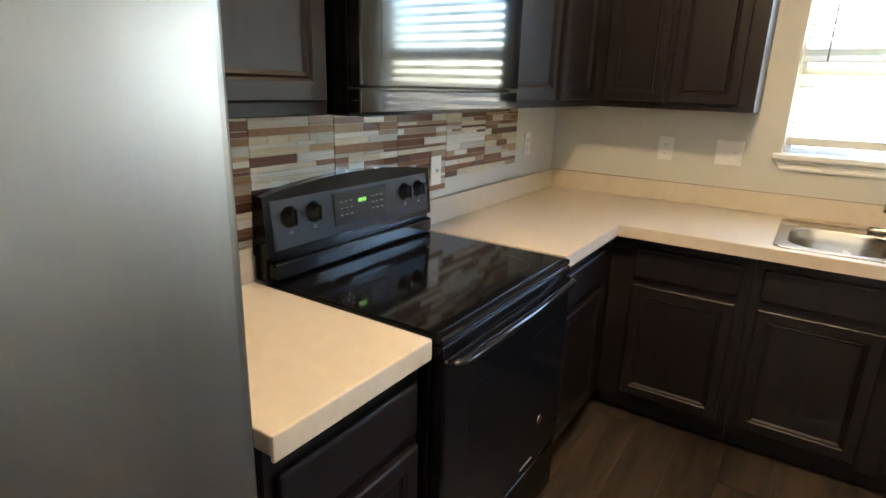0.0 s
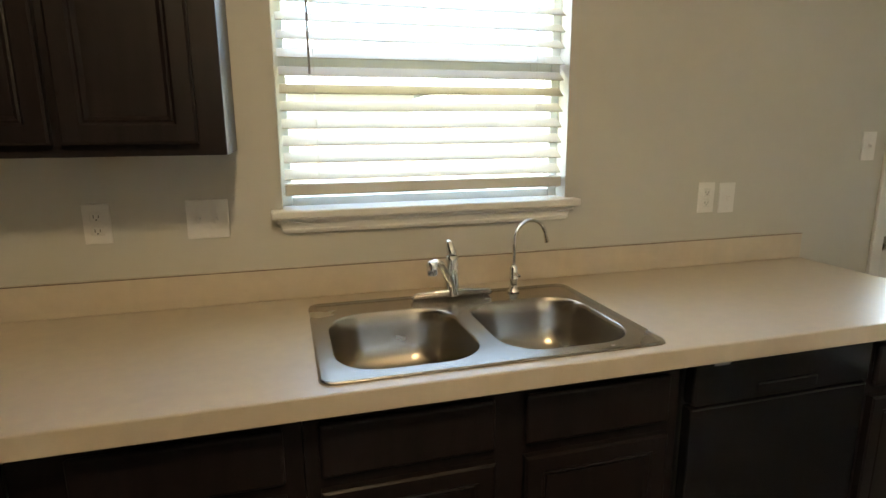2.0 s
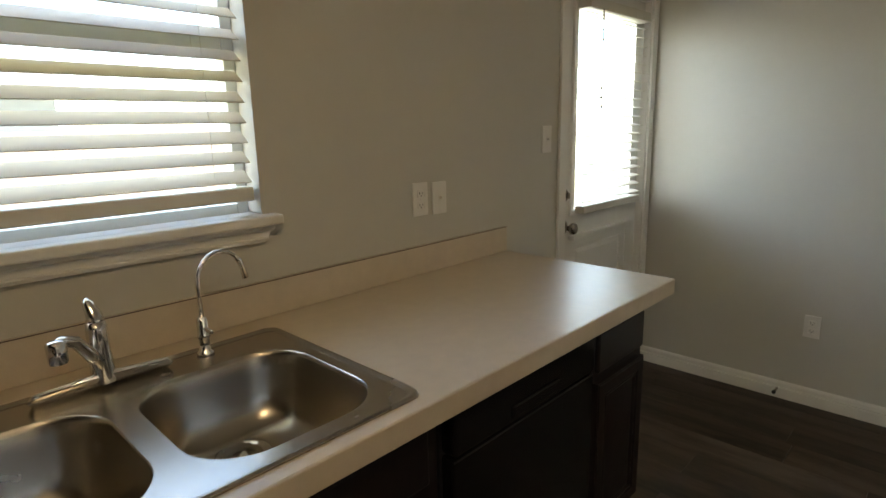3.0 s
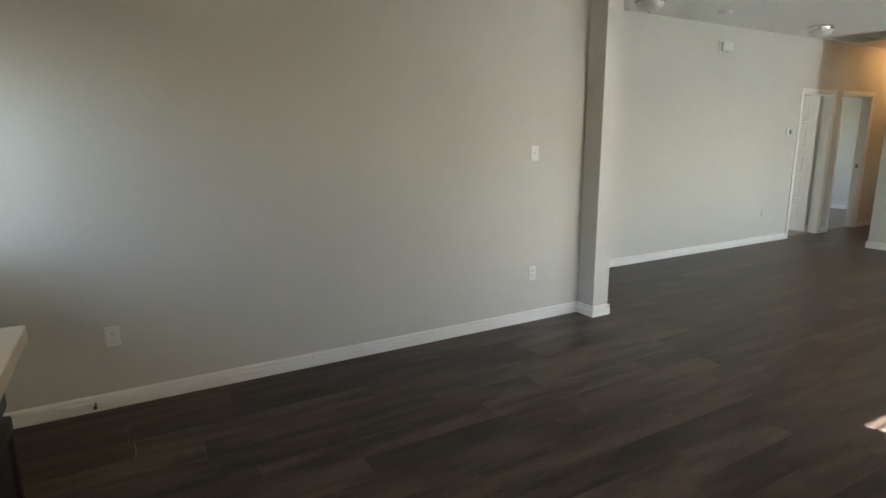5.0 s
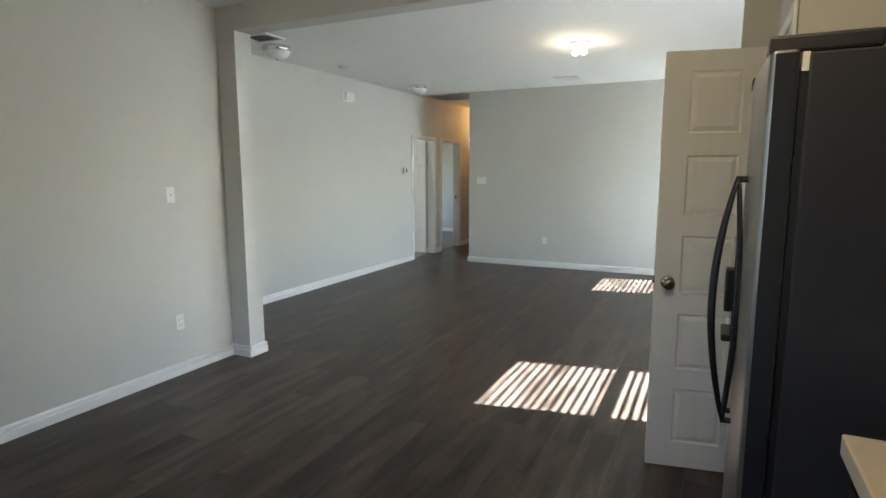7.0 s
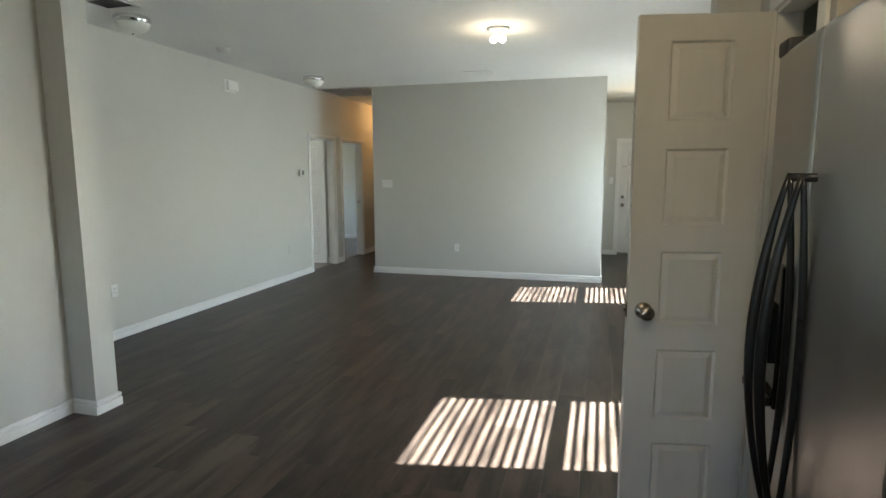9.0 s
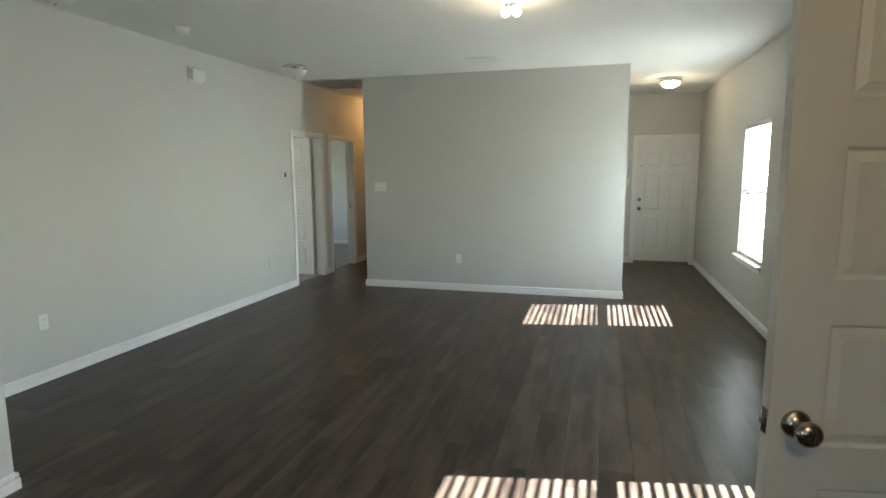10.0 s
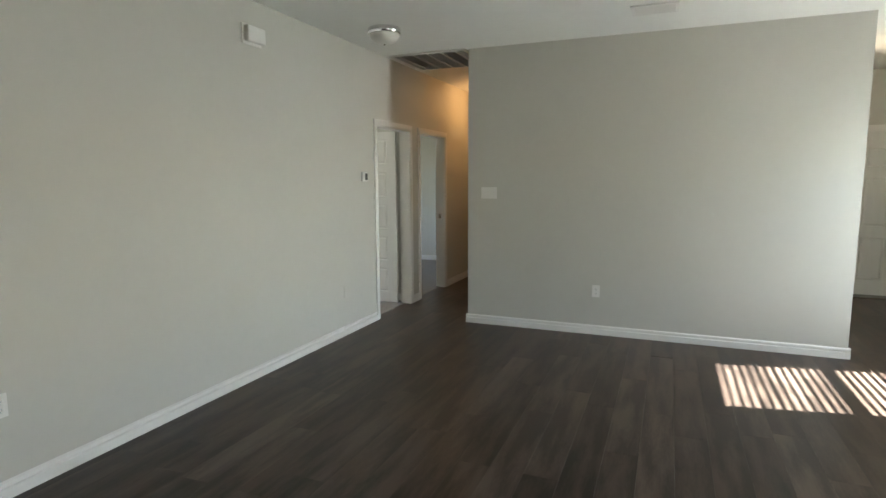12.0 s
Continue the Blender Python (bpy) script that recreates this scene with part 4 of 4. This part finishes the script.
plate(pose(4.441, 1.185, 1.125, 0, 0, E_), "switch", 1, "white cover plate on the mosaic backsplash", KP)
plate(pose(0, 3.775, 1.346, 0, 0, W_), "switch", 1, "white single switch on the dining wall", LP)
plate(pose(0, 3.782, 0.399, 0, 0, W_), "outlet", 1, "white duplex outlet low on the dining wall", LP)
plate(pose(0, 0.875, 0.41, 0, 0, W_), "outlet", 1, "white duplex outlet low on the dining wall", LP)
plate(pose(-1.03, 5.63, 0.45, 0, 0, W_), "outlet", 1, "white duplex outlet low on the living room wall", LP)
plate(pose(-1.03, 8.623, 0.42, 0, 0, W_), "blank", 1, "blank plate painted over in the wall colour", LP)
plate(pose(1.19, 9.50, 0.42, 0, 0, N_), "outlet", 1, "white duplex outlet low on the end wall", LP)
plate(pose(0.122, 9.50, 1.346, 0, 0, N_), "switch", 3, "white triple switch plate on the end wall", LP)
plate(pose(4.45, 6.94, 0.43, 0, 0, E_), "outlet", 1, "white duplex outlet low below the windows", LP)
plate(pose(3.365, 12.35, 1.36, 0, 0, N_), "switch", 1, "white switch beside the front door", LP)

ob = thing("thermostat", "small white thermostat with a dark screen", "thermostat")
part("case", boxed(-0.055, 0.055, -0.022, -0.001, -0.045, 0.045, bevel=0.006), PLATE, ob)
part("screen", boxed(-0.004, 0.044, -0.0235, -0.0215, -0.034, 0.034), SLOT, ob)
place(ob, pose(-1.03, 9.005, 1.51, 0, 0, W_))

ob = thing("door_chime", "white plastic chime box high on the wall", "door chime")
part("back_plate", boxed(-0.10, 0.10, -0.012, -0.001, -0.07, 0.07, bevel=0.003), PLATE, ob)
part("cover", boxed(-0.085, 0.10, -0.055, -0.012, -0.055, 0.055, bevel=0.010, seg=3), PLATE, ob)
place(ob, pose(-1.03, 7.45, 2.51, 0, 0, W_))

ob = thing("door_stop", "small dark spring door stop on the baseboard", "door stop")
bm = bmesh.new()
tube(bm, [(0.012, 0.757, 0.05), (0.07, 0.757, 0.05)], 0.006, 10)
part("spring", bm, NICKEL, ob)
part("tip", lathed([(0.009, 0), (0.009, 0.012), (0, 0.014)], pose(0.068, 0.757, 0.05, 0, 90)), BLACKPL, ob)

# ---- ceiling fittings ----


def dome_light(x, y, lit, label):
    ob = thing("ceiling_light", label, "ceiling light", group="ceiling lights")
    part("ring", lathed([(0.0, 0.0), (0.135, 0.0), (0.140, -0.01), (0.140, -0.045), (0.132, -0.052), (0.125, -0.048)], Matrix(), 36), CHROME, ob, "polished metal ring")
    part("shade", lathed([(0.128, -0.046), (0.126, -0.065), (0.112, -0.090), (0.085, -0.112), (0.045, -0.124), (0.0, -0.128)], Matrix(), 36), lit if lit else FROST, ob, "frosted glass dome")
    part("finial", lathed([(0.008, -0.126), (0.009, -0.134), (0.0, -0.138)], Matrix(), 12), NICKEL, ob)
    return place(ob, pose(x, y, H - 0.001))


dome_light(-0.515, 5.53, None, "unlit ceiling light with a metal ring and frosted dome")
dome_light(-0.51, 8.51, None, "unlit ceiling light with a metal ring and frosted dome")
dome_light(3.79, 10.74, LIT, "lit frosted dome ceiling light in the entry")
dome_light(-0.55, 11.75, LITORANGE, "lit warm dome ceiling light in the hallway")

ob = thing("ceiling_light", "lit ceiling light with two bare bulbs", "ceiling light", group="ceiling lights")
part("canopy", lathed([(0.0, 0.0), (0.10, 0.0), (0.10, -0.012), (0.06, -0.03), (0.03, -0.036), (0.0, -0.036)], Matrix(), 32), PLATE, ob)
for s in (-1, 1):
    m = pose(s * 0.035, 0, -0.03, 180, s * 50, 0)
    part("socket", lathed([(0.0, 0.0), (0.020, 0.0), (0.020, 0.04), (0.014, 0.045), (0.0, 0.045)], m, 16), PLATE, ob)
    part("bulb", lathed([(0.013, 0.04), (0.015, 0.055), (0.028, 0.08), (0.031, 0.10), (0.024, 0.122), (0.0, 0.132)], m, 20), LITBULB, ob, "glowing round bulb")
place(ob, pose(2.27, 6.70, H - 0.001))

ob = thing("ceiling_light", "lit frosted glass ceiling light in the kitchen", "ceiling light", group="ceiling lights")
part("ring", lathed([(0.0, 0.0), (0.165, 0.0), (0.17, -0.02), (0.16, -0.03)], Matrix(), 36), NICKEL, ob)
part("shade", lathed([(0.158, -0.028), (0.15, -0.06), (0.11, -0.10), (0.05, -0.118), (0.0, -0.12)], Matrix(), 36), LIT, ob)
place(ob, pose(3.32, 2.00, H - 0.001))

ob = thing("smoke_detector", "round white smoke detector on the ceiling", "smoke detector")
part("base", lathed([(0, 0), (0.072, 0), (0.072, -0.010), (0.066, -0.014)], Matrix(), 32), PLATE, ob)
part("cover", lathed([(0.064, -0.012), (0.062, -0.032), (0.048, -0.042), (0.02, -0.045), (0, -0.045)], Matrix(), 32), PLATE, ob)
place(ob, pose(-0.55, 6.72, H - 0.001))


def ceiling_vent(cx, cy, w, d, slats, label, mat=PLATE, border=0.028, tilt=-18, back=VENTBACK):
    ob = thing("ceiling_vent", label, "air vent", group="ceiling vents")
    z = H - 0.001
    bm = boxed(cx - w / 2, cx + w / 2, cy - d / 2, cy - d / 2 + border, z - 0.012, z, bevel=0.003)
    box(bm, cx - w / 2, cx + w / 2, cy + d / 2 - border, cy + d / 2, z - 0.012, z, bevel=0.003)
    box(bm, cx - w / 2, cx - w / 2 + border, cy - d / 2 + border, cy + d / 2 - border, z - 0.012, z, bevel=0.003)
    box(bm, cx + w / 2 - border, cx + w / 2, cy - d / 2 + border, cy + d / 2 - border, z - 0.012, z, bevel=0.003)
    part("frame", bm, mat, ob)
    part("backing", boxed(cx - w / 2 + border, cx + w / 2 - border, cy - d / 2 + border, cy + d / 2 - border, z - 0.0015, z - 0.0005), back, ob)
    first = None
    span = d - 2 * border
    for i in range(slats):
        at = -span / 2 + span * (i + 0.5) / slats
        if first is None:
            L = w / 2 - border
            first = part("slat", boxed(-L, L, -0.0135, 0.0135, -0.0008, 0.0008), mat, ob)
            s = first
        else:
            s = new("slat", first.data)
            s.parent = ob
        s.matrix_basis = pose(cx, cy + at, z - 0.008, tilt, 0, 0)
    return ob


ceiling_vent(1.64, 8.79, 0.34, 0.26, 8, "white slatted supply vent in the ceiling")
ceiling_vent(-0.36, 5.17, 0.32, 0.26, 7, "white slatted supply vent in the ceiling beside a lamp", tilt=18, back=SLOT)
ceiling_vent(-0.545, 9.88, 0.84, 0.84, 26, "large white return-air grille in the hallway ceiling", border=0.035, tilt=24, back=SLOT)
ob = bpy.data.objects["ceiling_vent.002"]
for k in range(5):
    x = -0.545 - 0.385 + 0.77 * (k + 0.5) / 5
    part("cross_bar", boxed(x - 0.006, x + 0.006, 9.495, 10.265, H - 0.018, H - 0.014), PLATE, ob)

# ---- outside the kitchen window ----
structure("ground", boxed(-120, 120, -160, 160, -0.62, -0.32), GRASS, "dry grass yard reaching to the horizon", "ground")
ob = thing("yard_fence", "weathered wooden picket fence across the yard", "fence")
first = None
for i in range(90):
    x = -3.2 + 0.145 * i
    if first is None:
        bm = boxed(-0.068, 0.068, -0.009, 0.009, 0.0, 1.78)
        first = part("picket", bm, FENCEM, ob)
        p = first
    else:
        p = new("picket", first.data)
        p.parent = ob
    p.matrix_basis = pose(x, -6.5, -0.32 + 0.01 * random.random())
for z in (0.1, 1.0):
    part("rail", boxed(-3.3, 9.9, -6.56, -6.515, z, z + 0.09), FENCEM, ob)
ob = thing("neighbour_house", "pale single-storey house with a grey roof behind the fence", "house")
part("wall", boxed(0.0, 9.0, -19.0, -13.0, -0.32, 2.4), SIDING, ob)
bm = bmesh.new()
v = [bm.verts.new(p) for p in ((-0.5, -12.5, 2.35), (9.5, -12.5, 2.35), (9.5, -19.5, 2.35), (-0.5, -19.5, 2.35), (2.6, -16.0, 4.4), (6.4, -16.0, 4.4))]
for f in ((0, 1, 5, 4), (1, 2, 5), (2, 3, 4, 5), (3, 0, 4), (0, 3, 2, 1)):
    bm.faces.new([v[i] for i in f])
part("roof", bm, ROOFM, ob)

# ---- stick-on mosaic backsplash ----
rnd = random.Random(7)
unit = None
TY0 = 0.487
for k in range(7):
    y0 = TY0 + 0.3115 * k
    if y0 > 2.45:
        break
    y1 = min(y0 + 0.3112, 2.495)
    zlow = (1.083, 1.075, 1.062, 1.05, 1.04, 1.028, 1.03)[k]
    ob = thing("tile_sheet", "stick-on mosaic sheet of brown, cream and white strips", "backsplash tile", group="backsplash sheets")
    part("backing", boxed(4.4455, 4.4490, y0, y1, zlow + 0.012, 1.370), GROUT, ob)
    z = 1.369
    while z - 0.0205 > zlow - (0.0205 if rnd.random() < 0.4 else 0):
        hgt = rnd.choice((0.011, 0.016, 0.021, 0.027))
        y = y0 + 0.0006
        while y < y1 - 0.012:
            ln = min(rnd.choice((0.075, 0.1, 0.15, 0.2, 0.3)), y1 - 0.0006 - y)
            if y1 - y - ln < 0.02:
                ln = y1 - 0.0006 - y
            if unit is None:
                bm = boxed(-0.5, 0.5, -0.5, 0.5, -0.5, 0.5)
                unit = part("tile", bm, MOSAIC, ob)
                p = unit
            else:
                p = new("tile", unit.data)
                p.parent = ob
            deep = 0.0045 + 0.0012 * rnd.random()
            p.matrix_basis = Matrix.LocRotScale((4.4456 - deep / 2, y + ln / 2, z - hgt / 2), None, (deep, ln - 0.0016, hgt - 0.0016))
            y += ln
        z -= hgt

# ---- vinyl planks ----
rnd = random.Random(3)
floor_ob = bpy.data.objects["floor"]
PW, PL = 0.178, 1.22


def plank_mesh(bm, x0, x1, y0, y1):
    e = 0.00015
    lo = [bm.verts.new((x, y, -0.0135)) for x, y in ((x0, y0), (x1, y0), (x1, y1), (x0, y1))]
    mid = [bm.verts.new((x, y, -e)) for x, y in ((x0, y0), (x1, y0), (x1, y1), (x0, y1))]
    up = [bm.verts.new((x, y, 0.0)) for x, y in ((x0 + e, y0 + e), (x1 - e, y0 + e), (x1 - e, y1 - e), (x0 + e, y1 - e))]
    for a, b in ((lo, mid), (mid, up)):
        for i in range(4):
            bm.faces.new((a[i], a[(i + 1) % 4], b[(i + 1) % 4], b[i]))
    bm.faces.new(up)


short_mesh = {}
for i in range(int(5.75 / PW) + 1):
    x0 = -1.14 + i * PW
    x1 = min(x0 + PW - 0.0006, 4.56)
    south = 4.40 if x0 + PW < -0.02 else 0.0
    north = 13.6 if x0 < -0.05 else (12.4 if x1 > 3.2 else 9.55)
    y = south - rnd.random() * PL
    while y < north:
        a, b = max(y, south), min(y + PL - 0.0006, north)
        if b - a > 0.03:
            key = round(b - a, 2)
            if key not in short_mesh:
                bm = bmesh.new()
                plank_mesh(bm, -(PW - 0.0006) / 2, (PW - 0.0006) / 2, -(b - a) / 2, (b - a) / 2)
                p = part("plank", bm, PLANK, floor_ob)
                short_mesh[key] = p.data
            else:
                p = new("plank", short_mesh[key])
                p.parent = floor_ob
            p.matrix_basis = pose((x0 + x0 + PW) / 2, (a + b) / 2, 0)
        y += PL
